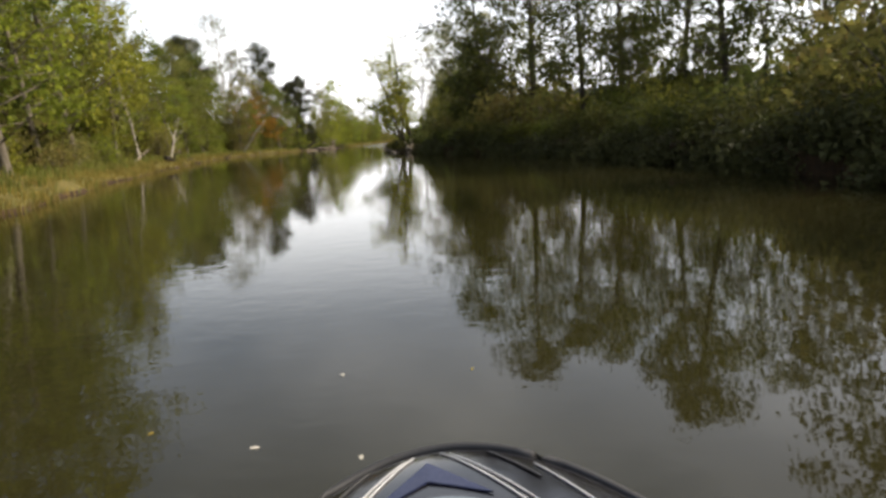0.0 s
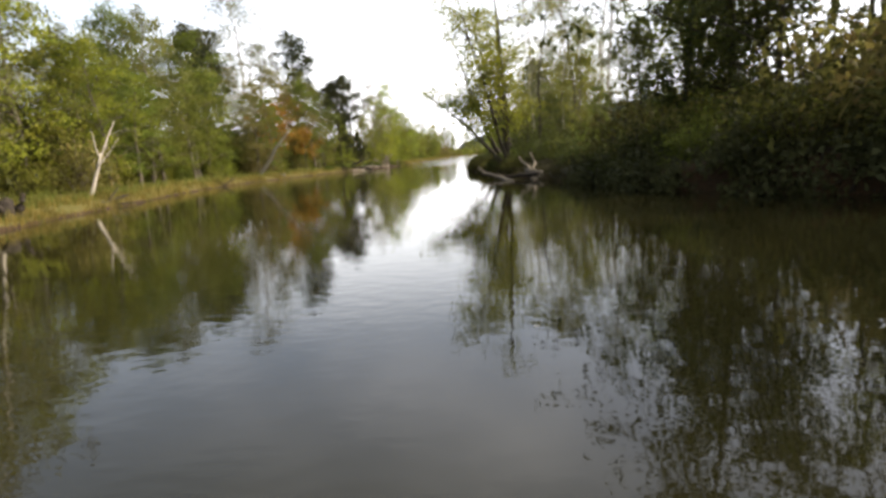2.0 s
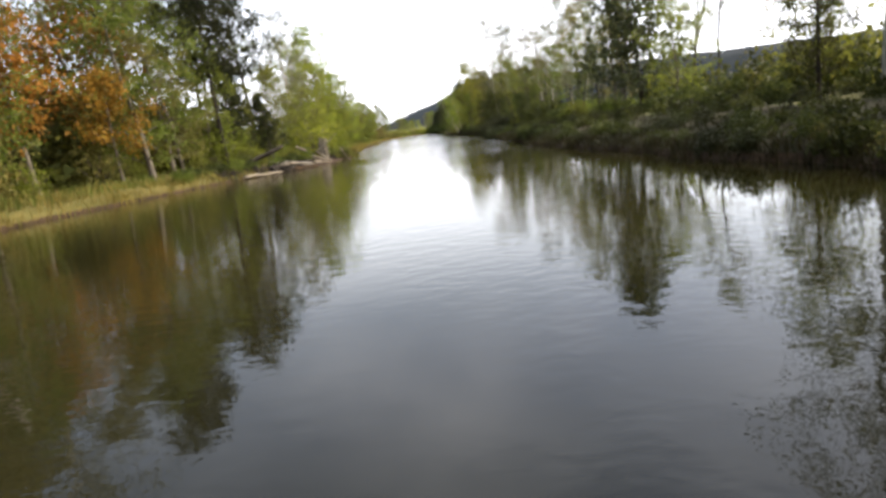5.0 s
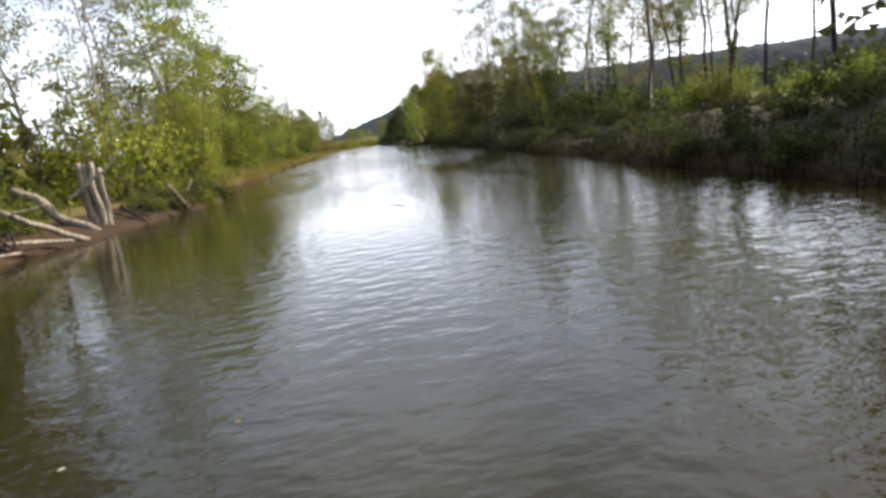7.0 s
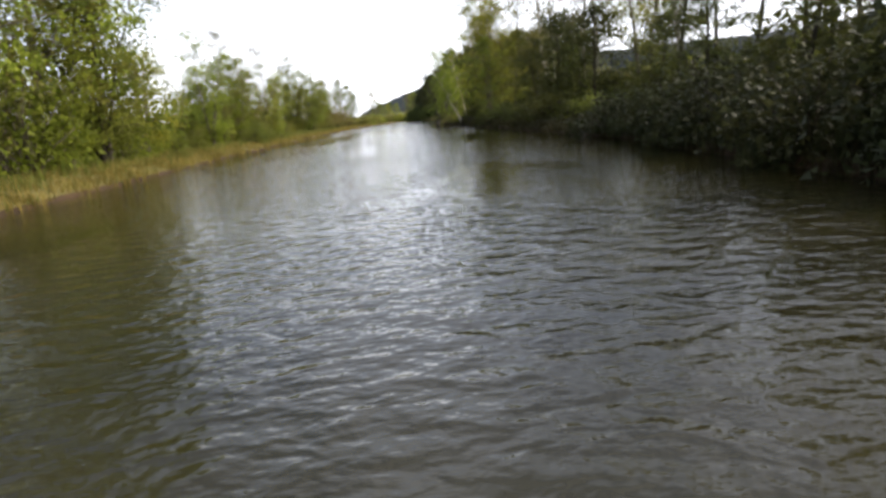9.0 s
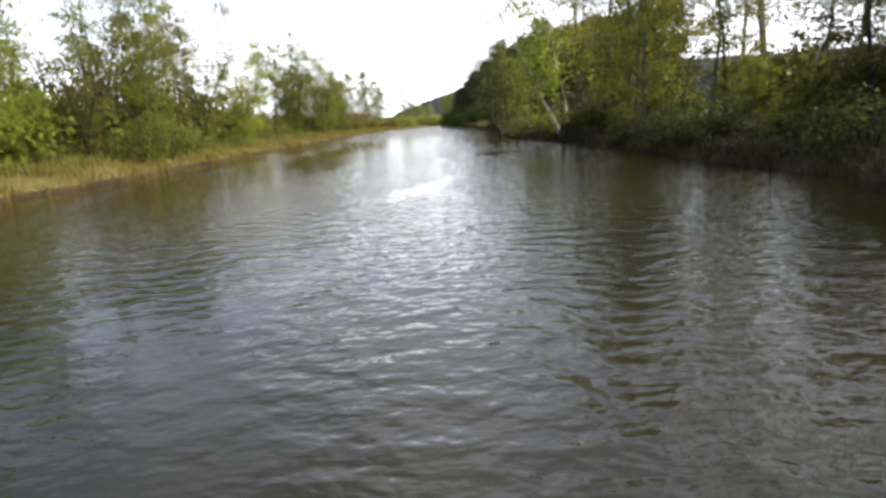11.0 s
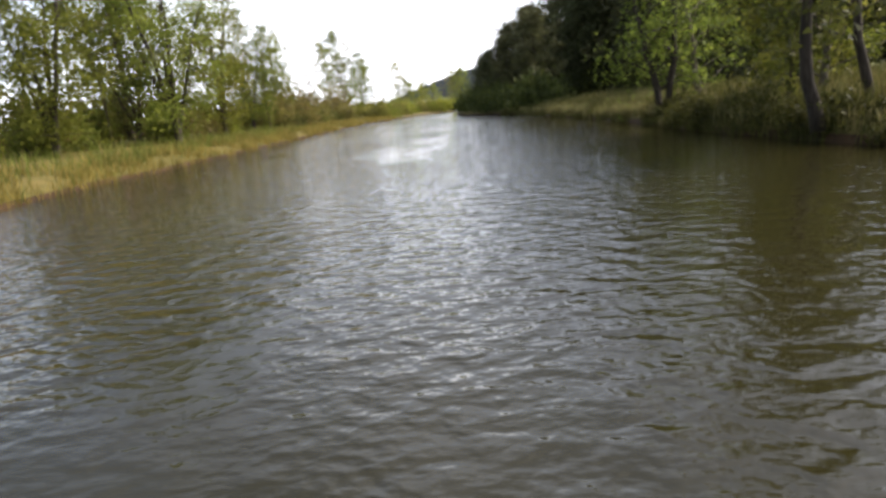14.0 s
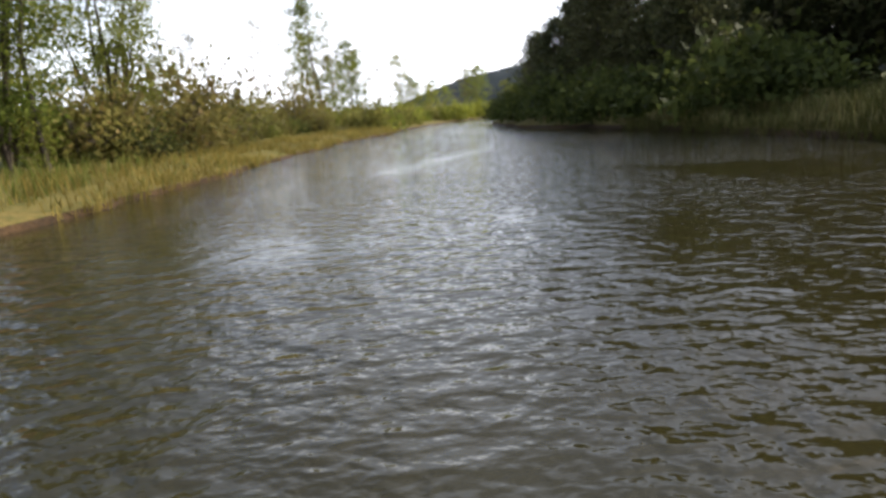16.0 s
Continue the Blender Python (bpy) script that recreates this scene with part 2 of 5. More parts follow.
# ---------------------------------------------------------------- the lie of the land
LEFT_BANK = [(-200, -6), (-40, -6), (0, -8), (14, -10), (19, -12), (27, -14.5), (36, -17), (40, -18.5), (49, -20.5), (58, -23), (66, -25), (75, -26.5), (85, -27), (95, -26),
             (107, -23.5), (115, -20.8), (121, -19.9), (124.5, -19.3), (126.5, -19.9), (129, -21.2), (135, -21.4), (142, -20.9), (160, -21.8), (185, -22.5), (220, -23), (250, -22.5), (280, -21.5), (292, -19.5), (310, -18),
             (335, -13), (360, -5), (385, 10), (410, 40), (430, 90), (480, 300), (600, 2500)]
RIGHT_BANK = [(-200, 12), (-40, 11), (0, 9), (12, 8), (19, 8), (30, 6), (35, 4.7), (41, 2.5), (46, -0.2), (50, -1.4), (53, -2.1), (57, -2.9), (61, -4.3), (66, -5.7), (69, -6.3), (80, -7.2), (105, -8),
              (115, -7.5), (130, -7), (140, -6.3), (148, -5.3), (165, -5.5), (180, -5.8), (190, -6.3), (200, -7.1), (205, -7.0), (209, -6.5), (213, -5.7), (219, -5.6), (222, -6), (228, -6), (235, -5.5), (247, -5.5), (256, -6), (265, -6.6),
              (275, -7.5), (283, -10), (300, -10), (312, -8), (325, -3), (345, 5), (362, 20), (380, 50), (400, 110), (450, 400), (560, 2500)]


def line_x(line, y):
    wob = 0.5 * noise.noise((0.21 * y, 3.0 if line is LEFT_BANK else 9.0, 0)) + 0.26 * noise.noise((0.9 * y, 5.0 if line is LEFT_BANK else 7.0, 0))
    return float(np.interp(y, [a for a, b in line], [b for a, b in line])) + wob


def left_height(d, y):
    base = float(np.interp(d, [-8, -1.2, -0.25, 0, 0.1, 1.0, 4, 12, 40, 160, 800], [-1.6, -0.6, -0.12, 0, 0.11, 0.32, 0.55, 0.9, 1.3, 2.5, 5]))
    return base + (0.12 * noise.noise((0.3 * d, 0.3 * y, 1)) * min(max(d, 0), 1))


def right_height(d, y):
    base = float(np.interp(d, [-8, -1.2, -0.25, 0, 0.12, 0.9, 3, 10, 40, 160, 800], [-1.6, -0.6, -0.12, 0, 0.17, 0.42, 0.75, 1.1, 1.6, 3, 8]))
    cut = float(np.interp(y, [43, 53], [1, 0]))      # the first reach has a high undercut bank
    base += cut * float(np.interp(d, [0, 0.1, 0.5, 3, 12], [0, 0.42, 0.5, 0.4, 0.2]))
    return base + (0.22 * noise.noise((0.35 * d, 0.35 * y, 8)) * min(max(d, 0), 1))


def ground_z(x, y):
    xl, xr = line_x(LEFT_BANK, y), line_x(RIGHT_BANK, y)
    return left_height(xl - x, y) if x < (xl + xr) / 2 else right_height(x - xr, y)


def mesh_from(name, verts, faces, mats, index=None, smooth=True):
    me = bpy.data.meshes.new(name)
    me.from_pydata([tuple(v) for v in verts], [], [tuple(f) for f in faces])
    for m in mats:
        me.materials.append(m)
    if index is not None:
        me.polygons.foreach_set("material_index", np.asarray(index, dtype=np.int32))
    if smooth:
        me.polygons.foreach_set("use_smooth", np.ones(len(me.polygons), dtype=bool))
    me.update()
    return me


def build_ground():
    ys = list(np.arange(-200, -10, 20.0)) + list(np.arange(-10, 340, 1.0)) + list(np.arange(340, 620, 10.0)) + [700, 900, 1300, 2000, 3000, 4500]
    ds = [2500, 900, 350, 150, 80, 45, 28, 18, 12, 8, 5.5, 4, 3, 2.2, 1.6, 1.0, 0.6, 0.3, 0.11, 0.0, -0.25, -0.7, -1.2, -3.0]
    verts, faces, index = [], [], []
    for y in ys:
        xl, xr = line_x(LEFT_BANK, y), line_x(RIGHT_BANK, y)
        for d in ds:
            verts.append((xl - d, y, left_height(d, y)))
        for d in reversed(ds):
            verts.append((xr + d, y, right_height(d, y)))
    w = 2 * len(ds)
    for j in range(len(ys) - 1):
        for i in range(w - 1):
            faces.append((j * w + i, j * w + i + 1, (j + 1) * w + i + 1, (j + 1) * w + i))
            d = ds[min(i, w - 2 - i)] if i != len(ds) - 1 else -3
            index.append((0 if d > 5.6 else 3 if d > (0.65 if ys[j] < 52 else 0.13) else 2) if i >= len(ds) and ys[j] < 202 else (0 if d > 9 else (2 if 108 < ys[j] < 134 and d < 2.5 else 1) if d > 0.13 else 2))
    return tagged(new("ground", mesh_from("ground", verts, faces, [SOIL, TURF, MUD, SHADED_TURF], index)), "grassy river banks with a wet brown mud edge", "ground", kind="structure")


build_ground()

water_me = mesh_from("water", [(-300, -200, 0), (2500, -200, 0), (2500, 620, 0), (-300, 620, 0)], [(0, 1, 2, 3)], [WATER], smooth=False)
tagged(new("water", water_me), "brown river water, calm, ruffled further up", "water", kind="structure")


def build_ridge():
    """The long wooded ridge beyond the valley, rising to the right of the river's line."""
    verts, faces = [], []
    az = np.linspace(-7, 75, 300)
    prof = np.linspace(0, 1, 18)
    for a in az:
        top = float(np.interp(a, [-7, -3.8, -3, 0, 3, 6, 8, 20, 30, 43, 60, 75], [0.0, 6, 26, 60, 86, 104, 112, 122, 116, 106, 80, 40]))
        for k in prof:
            r = 1650 + 200 * k
            z = top * math.sin(k * math.pi / 2) + 5.0 * noise.noise((a * 0.9, k * 6, 2)) * k + 4.0 * noise.noise((a * 4.1, k * 14, 5)) * k
            verts.append((-13 + r * math.sin(radians(a)), 60 + r * math.cos(radians(a)), z))
    w = len(prof)
    for i in range(len(az) - 1):
        for j in range(w - 1):
            faces.append((i * w + j, (i + 1) * w + j, (i + 1) * w + j + 1, i * w + j + 1))
    return tagged(new("hill_backdrop", mesh_from("hill", verts, faces, [HAZY_HILL_WOODS])), "distant low wooded ridge, tinted blue-grey for haze", "hill", kind="structure")


build_ridge()


# ---------------------------------------------------------------- trees and bushes
def tube(verts, faces, pts, radii, sides=6):
    base = len(verts)
    pts = [Vector(p) for p in pts]
    for i, p in enumerate(pts):
        way = (pts[min(i + 1, len(pts) - 1)] - pts[max(i - 1, 0)]).normalized()
        side = way.orthogonal().normalized() if abs(way.z) < 0.95 else Vector((1, 0, 0)).cross(way).normalized()
        up = way.cross(side)
        for k in range(sides):
            a = 2 * math.pi * k / sides
            verts.append(p + (side * math.cos(a) + up * math.sin(a)) * radii[i])
    for i in range(len(pts) - 1):
        for k in range(sides):
            a, b = base + i * sides + k, base + i * sides + (k + 1) % sides
            faces.append((a, b, b + sides, a + sides))
    faces.append(tuple(base + k for k in reversed(range(sides))))
    faces.append(tuple(base + (len(pts) - 1) * sides + k for k in range(sides)))


def leaves(rng, centres, per, radius, size, flat=0.5, squash=0.75):
    """Loose leaves, one pointed face each, scattered round the twig ends."""
    c = np.repeat(np.asarray(centres, dtype=float), per, axis=0)
    n = len(c)
    c = c + rng.normal(0, radius, (n, 3)) * np.array([1, 1, squash])
    u = rng.normal(0, 1, (n, 3))
    u[:, 2] -= 0.35
    u /= np.linalg.norm(u, axis=1)[:, None]
    r = rng.normal(0, 1, (n, 3)) + np.array([0, 0, flat * 2])
    v = np.cross(u, r)
    v /= np.linalg.norm(v, axis=1)[:, None] + 1e-9
    s = size * rng.uniform(0.65, 1.35, (n, 1))
    k = rng.uniform(-0.15, 0.35, (n, 1))
    verts = np.stack([c - u * s * 0.55, c + v * s * 0.33 + u * s * k, c - v * s * 0.33 + u * s * (0.35 - k)], axis=1).reshape(-1, 3)
    return verts, np.arange(3 * n).reshape(-1, 3)


def grow(rng, height, radius, first, limbs, spread, lean=(0, 0), rise=0.55, per=20, leaf=0.24, puff=0.42, twigs=4, ivy=0.0, droop=0.0, wander=0.8, bare=0.0, taper=0.75):
    """Trunk with limbs and twigs, and the leaf sprays on them: two meshes' worth of geometry."""
    tv, tf, ends = [], [], []
    steps = 9
    off, spine = Vector((0, 0, 0)), []
    for i in range(steps + 1):
        k = i / steps
        off = off + Vector((rng.normal(0, wander * 0.1), rng.normal(0, wander * 0.1), 0)) * height / 10
        spine.append(Vector((lean[0] * height * k ** 1.3, lean[1] * height * k ** 1.3, height * 0.94 * k)) + off * k)
    rad = [radius * (1.25 if i == 0 else 1.0) * (1 - 0.88 * (i / steps)) + 0.012 for i in range(steps + 1)]
    tube(tv, tf, [spine[0] - Vector((0, 0, 0.3))] + spine, [rad[0] * 1.25] + rad, 8)

    def on_spine(k):
        x = k * steps
        i = min(int(x), steps - 1)
        return spine[i].lerp(spine[i + 1], x - i)

    turn = rng.uniform(0, 6.28)
    for i in range(limbs):
        k = first + (1 - first) * (i + rng.uniform(0, 0.9)) / limbs
        k = min(k, 0.99)
        start = on_spine(k)
        turn += 2.4 + rng.uniform(-0.5, 0.5)
        q = (k - first) / (1 - first)
        shape = (1 - taper) + taper * math.sin(math.pi * min(1.0, 0.22 + 0.8 * q)) if taper < 0.8 else 1 - taper * q
        length = spread * height * shape * rng.uniform(0.7, 1.2)
        out = Vector((math.cos(turn), math.sin(turn), 0))
        r0 = max(0.012, radius * 0.42 * (1 - 0.75 * k))
        path, at = [start], start.copy()
        for s in range(4):
            up = rise * (1 - 0.2 * s) - droop * s * 0.25
            at = at + (out + Vector((rng.normal(0, 0.2), rng.normal(0, 0.2), up + rng.normal(0, 0.12)))) * length / 4
            path.append(at.copy())
        tube(tv, tf, path, [r0 * (1 - 0.2 * s) for s in range(5)], 3)
        if rng.uniform() < bare:
            continue
        ends.append(path[-1])
        for t in range(twigs):
            a = path[2 + t % 3].lerp(path[1 + t % 3], rng.uniform(0, 0.8))
            b = a + Vector((rng.normal(0, 0.5), rng.normal(0, 0.5), rng.normal(0.1, 0.32))) * length * 0.5
            if t < 2:
                tube(tv, tf, [a, b], [r0 * 0.4, r0 * 0.12], 3)
            ends += [b, a.lerp(b, 0.6)]
    ends.append(spine[-1])
    if ivy:
        for i in range(int(26 * ivy)):
            k = rng.uniform(0.02, 0.75)
            a = rng.uniform(0, 6.28)
            ends.append(on_spine(k) + Vector((math.cos(a), math.sin(a), 0)) * (radius + 0.25) * rng.uniform(0.8, 1.7))
    lv, lf = leaves(rng, [tuple(e) for e in ends], per, puff, leaf)
    return tv, tf, lv, lf


def grow_spreading(rng, height, radius, stems, first, limbs, spread, fan, per, leaf, puff, bare=0.0):
    """A broad tree of several stems that fan out from one foot, with uneven tops and leaves hanging low."""
    tv, tf, lv, lf = [], [], [], []
    turn = rng.uniform(0, 6.28)
    for i in range(stems):
        turn += 6.28 / stems + rng.uniform(-0.4, 0.4)
        k = fan * rng.uniform(0.3, 1.0)
        a, b, c, d = grow(rng, height * (1.0 if i == 0 else rng.uniform(0.55, 0.92)), radius * rng.uniform(0.6, 1.0), first * rng.uniform(0.5, 1.2), limbs, spread,
                          lean=(k * math.cos(turn), k * math.sin(turn)), rise=0.45, per=per, leaf=leaf, puff=puff, droop=0.5, wander=1.3, bare=bare)
        tf += [tuple(j + len(tv) for j in f) for f in b]
        tv += a
        lf.append(d + sum(map(len, lv)))
        lv.append(c)
    return tv, tf, np.concatenate(lv), np.concatenate(lf)


def bush_shape(rng, height, width, mounds, per, leaf):
    """A many-stemmed bush: thin stems from one foot, leaf sprays in uneven mounds down to the ground."""
    tv, tf, ends = [], [], []
    for i in range(mounds):
        a, r = rng.uniform(0, 6.28), width * 0.5 * math.sqrt(rng.uniform(0, 1))
        top = Vector((r * math.cos(a), r * math.sin(a), height * rng.uniform(0.3, 0.95) * (1 - 0.45 * (2 * r / width) ** 2)))
        mid = Vector((top.x * 0.55, top.y * 0.55, top.z * 0.6))
        tube(tv, tf, [(top.x * 0.12, top.y * 0.12, -0.15), mid, top], [0.035, 0.022, 0.008], 3)
        ends += [top, mid.lerp(top, 0.6), Vector((top.x * 1.05, top.y * 1.05, top.z * 0.3 - 0.1))]
    lv, lf = leaves(rng, [tuple(e) for e in ends], per, 0.12 * width, leaf)
    lv[:, 2] = np.where(lv[:, 2] < -0.3, rng.uniform(-0.3, 0.5, len(lv)), lv[:, 2])
    return tv, tf, lv, lf


# kind: (label, category, group, natural height, bark, leaf, builder)
KINDS = {
    "broadleaf_light": ("tall broadleaf tree with light yellow-green leaves", "tree", "bank trees", 11.0, BARK_MID, LEAF_LIGHT,
                        lambda r: grow(r, 11, 0.12, 0.07, 26, 0.3, rise=0.6, per=25, leaf=0.19, puff=0.28, wander=1.6)),
    "broadleaf_green": ("leafy green broadleaf tree on the river bank", "tree", "bank trees", 12.0, BARK_MID, LEAF_MID,
                        lambda r: grow(r, 12, 0.15, 0.07, 28, 0.29, rise=0.55, per=28, leaf=0.2, puff=0.3, wander=1.5)),
    "broadleaf_dark": ("large dark green tree with a heavy dark trunk", "tree", "bank trees", 13.0, BARK_DARK, LEAF_DARK_SHADED,
                       lambda r: grow(r, 13, 0.19, 0.14, 28, 0.3, rise=0.5, per=22, leaf=0.27, puff=0.36, wander=0.7)),
    "broadleaf_olive": ("broadleaf tree with dull olive leaves turning brown", "tree", "bank trees", 11.0, BARK_MID, LEAF_OLIVE,
                        lambda r: grow(r, 11, 0.13, 0.07, 24, 0.28, rise=0.6, per=26, leaf=0.18, puff=0.28, wander=1.6)),
    "spreading_light": ("broad many-stemmed tree with yellow-green leaves down to the grass", "tree", "spreading trees", 9.0, BARK_MID, LEAF_LIGHT,
                        lambda r: grow_spreading(r, 9, 0.09, 5, 0.12, 10, 0.24, 0.36, 17, 0.165, 0.28, 0.06)),
    "spreading_green": ("broad many-stemmed green tree with a heavy drooping crown", "tree", "spreading trees", 10.0, BARK_DARK, LEAF_MID,
                        lambda r: grow_spreading(r, 10, 0.12, 5, 0.1, 11, 0.24, 0.34, 21, 0.175, 0.33, 0.06)),
    "spreading_olive": ("scraggy many-stemmed tree with thin olive-brown leaves", "tree", "spreading trees", 8.0, BARK_DARK, LEAF_OLIVE,
                        lambda r: grow_spreading(r, 8, 0.07, 5, 0.15, 9, 0.22, 0.34, 14, 0.15, 0.28, 0.3)),
    "thin_tree": ("tall thin tree with a bare dark trunk and sparse leaves", "tree", "thin trees", 13.0, BARK_DARK, LEAF_OLIVE,
                  lambda r: grow(r, 13, 0.09, 0.34, 20, 0.17, rise=1.0, per=20, leaf=0.15, puff=0.27, twigs=3, bare=0.3, wander=2.6)),
    "ivy_tree": ("thin tree with its trunk wrapped in dark ivy", "tree", "thin trees", 12.0, BARK_DARK, LEAF_MID,
                 lambda r: grow(r, 12, 0.11, 0.36, 16, 0.2, rise=0.9, per=30, leaf=0.16, puff=0.28, twigs=3, ivy=2.6, bare=0.15, wander=2.2)),
    "grey_tree": ("half-bare pale tree with thin grey-green leaves", "tree", "thin trees", 12.0, BARK_PALE, LEAF_GREY,
                  lambda r: grow(r, 12, 0.085, 0.16, 26, 0.2, rise=1.0, per=19, leaf=0.145, puff=0.27, twigs=4, bare=0.2, wander=2.0)),
    "autumn_tree": ("small tree with orange autumn leaves", "tree", "bank trees", 8.0, BARK_MID, LEAF_ORANGE,
                    lambda r: grow(r, 8, 0.12, 0.3, 16, 0.27, rise=0.6, per=23, leaf=0.26, puff=0.36)),
    "pine": ("tall dark pine with a clumped rounded crown", "tree", "pines", 18.0, BARK_DARK, LEAF_PINE,
             lambda r: grow(r, 18, 0.24, 0.5, 26, 0.19, rise=0.25, per=25, leaf=0.32, puff=0.42, taper=0.55)),
    "cedar": ("dark evergreen with flat tiers of boughs", "tree", "pines", 9.0, BARK_MID, LEAF_PINE,
              lambda r: grow(r, 9, 0.14, 0.16, 26, 0.26, rise=0.12, per=26, leaf=0.24, puff=0.26, taper=0.85)),
    "conifer_dense": ("tall dark evergreen with a dense uneven crown", "tree", "pines", 13.0, BARK_DARK, LEAF_CONIFER,
                      lambda r: grow(r, 13, 0.2, 0.05, 32, 0.27, rise=0.4, per=18, leaf=0.43, puff=0.48, taper=0.72)),
    "bush_light": ("bushy yellow-green shrub on the bank", "bush", "bank bushes", 3.2, BARK_MID, LEAF_LIGHT,
                   lambda r: bush_shape(r, 3.2, 3.4, 30, 15, 0.22)),
    "bush_green": ("dense green shrub beside the water", "bush", "bank bushes", 3.0, BARK_DARK, LEAF_MID,
                   lambda r: bush_shape(r, 3.0, 3.4, 30, 15, 0.22)),
    "bush_dark": ("dense shrub overhanging the water, leaves darkened for shade", "bush", "bank bushes", 2.8, BARK_DARK, LEAF_DARK_SHADED,
                  lambda r: bush_shape(r, 2.8, 3.6, 30, 16, 0.22)),
    # needle tones on a bank shrub, to paint the shade under the overhang
    "bush_evergreen": ("dense shrub overhanging the water, near-black leaves for shade", "bush", "bank bushes", 2.6, BARK_DARK, LEAF_PINE,
                       lambda r: bush_shape(r, 2.6, 3.4, 30, 18, 0.19)),
    "bush_olive": ("low olive and brown shrub on the bank", "bush", "bank bushes", 2.4, BARK_MID, LEAF_OLIVE,
                   lambda r: bush_shape(r, 2.4, 3.0, 26, 16, 0.195)),
}
VARIANTS = 3
PLAIN_NAMES = {"broadleaf_light": "tree", "broadleaf_green": "tree", "broadleaf_dark": "tree", "broadleaf_olive": "tree", "spreading_light": "spreading_tree", "spreading_green": "spreading_tree", "spreading_olive": "spreading_tree", "thin_tree": "thin_tree", "ivy_tree": "ivy_tree",
               "grey_tree": "thin_tree", "autumn_tree": "autumn_tree", "pine": "pine_tree", "cedar": "cedar_tree", "conifer_dense": "conifer_tree",
               "bush_light": "bush", "bush_green": "bush", "bush_dark": "bush", "bush_evergreen": "bush", "bush_olive": "bush"}
made_kinds, counts, shapes = {}, {}, {}
plant_rng = np.random.default_rng(11)


def part(name, me, parent, label=""):
    ob = new(name, me)
    ob.parent = parent
    if label:
        tagged(ob, label)
    return ob


def plant(kind, x, y, height, wide=1.0):
    """Sets one tree or bush of a kind on the ground, grown to the height given."""
    label, category, group, natural, bark, leaf, builder = KINDS[kind]
    i = counts.get(kind, 0) % VARIANTS
    counts[kind] = counts.get(kind, 0) + 1
    s = height / natural
    m = Matrix.LocRotScale((x, y, ground_z(x, y) - 0.03), Euler((plant_rng.normal(0, 0.05), plant_rng.normal(0, 0.05), plant_rng.uniform(0, 6.28))), (s * wide, s * wide, s))
    if (kind, i) in made_kinds:
        return copy_thing(made_kinds[kind, i], m)
    rng = np.random.default_rng(100 * len(kind) + 7 * i + sum(map(ord, kind)))
    tv, tf, lv, lf = builder(rng)
    root = tagged(new(PLAIN_NAMES[kind]), label, category, group)
    part("woody_base" if category == "bush" else "trunk", mesh_from("wood", tv, tf, [bark]), root)
    part("crown", mesh_from("crown", lv, lf, [leaf], smooth=False), root)
    root.matrix_basis = m
    made_kinds[kind, i] = root
    shapes[kind, i] = lv
    return root


def plant_row(kind, spots, wide=1.0):
    for x, y, h in spots:
        plant(kind, x, y, h, wide)


# left bank, first reach: close mixed wood
plant_row("broadleaf_light", [(-17.5, 24.7, 16), (-24.4, 46.2, 12.5), (-28.4, 64.2, 9.5), (-23.3, 39.2, 15), (-29.0, 55.9, 10.2), (-32.9, 67.0, 10), 
                              (-26.6, 155.6, 11), (-26.3, 144.8, 11), (-27.0, 196.9, 10)])
plant_row("broadleaf_green", [(-28.9, 44.7, 16), (-34.3, 70.3, 11.5), (-26.5, 46.4, 12), (-34.3, 79.2, 10.5), (-30.7, 65.5, 10), (-38.3, 77.9, 11.5), (-36.4, 81, 11.5),
                              (-32.9, 86.6, 11), (-27.2, 112.7, 7.5), (-25.3, 119.8, 5.2), (-21.5, 33, 15)])
plant_row("broadleaf_green", [(-31, 80, 9.5), (-33, 84.5, 10), (-30.5, 74, 8.5), (-35.5, 89, 10.5), (-32, 62, 9), (-33.5, 67, 9.5), (-30, 70, 8)], 1.3)
plant_row("broadleaf_olive", [(-33.4, 116.1, 14.5), (-31.6, 107.4, 13.5), (-30.0, 92, 10), (-32, 75, 10.5), (-25.6, 125.6, 6.5), (-36, 60, 10.5)])
plant_row("grey_tree", [(-34.5, 103.6, 16.5), (-39.2, 118.3, 18.5), (-35.0, 102.3, 15), (-37.4, 108.1, 17), (-21.5, 30, 16), (-25.5, 52, 12)])
plant_row("autumn_tree", [(-29.8, 98.6, 7.8), (-31.4, 106.9, 9.5), (-28.0, 102.2, 5.3)])
plant_row("broadleaf_olive", [(-28.8, 110.4, 9), (-27.4, 108.2, 6.5)])
plant_row("broadleaf_green", [(-27.6, 104.6, 8.5), (-28.8, 113.2, 11), (-29.5, 95, 8.5)])
plant_row("pine", [(-46.5, 115, 21), (-43.4, 108.1, 19.5), (-37.7, 99.9, 14.5), (-33.4, 116.3, 16.5), (-27.2, 124.5, 13), (-40.7, 85.7, 16.5)])
# left bank, second reach: broken row with open ground behind
plant_row("pine", [(-26.2, 112.5, 10.5), (-29, 117.5, 11)])
plant_row("cedar", [(-24.6, 118.3, 5), (-26.5, 115.5, 7), (-28.5, 124, 8)])
plant_row("spreading_light", [(-24.3, 126.5, 5.2), (-24.2, 141.0, 7.2), (-26.5, 148.6, 11), (-26.8, 162.8, 10), (-25.8, 166.6, 11), (-24.9, 175.6, 6.6),
                              (-27.0, 204.3, 8.3), (-25, 157, 7)])
plant_row("thin_tree", [(-27.3, 145.7, 11), (-27.7, 160.3, 14), (-30.9, 166.8, 12), (-29.1, 198.5, 8.5), (-28, 152, 13), (-28.2, 139, 12.5)])
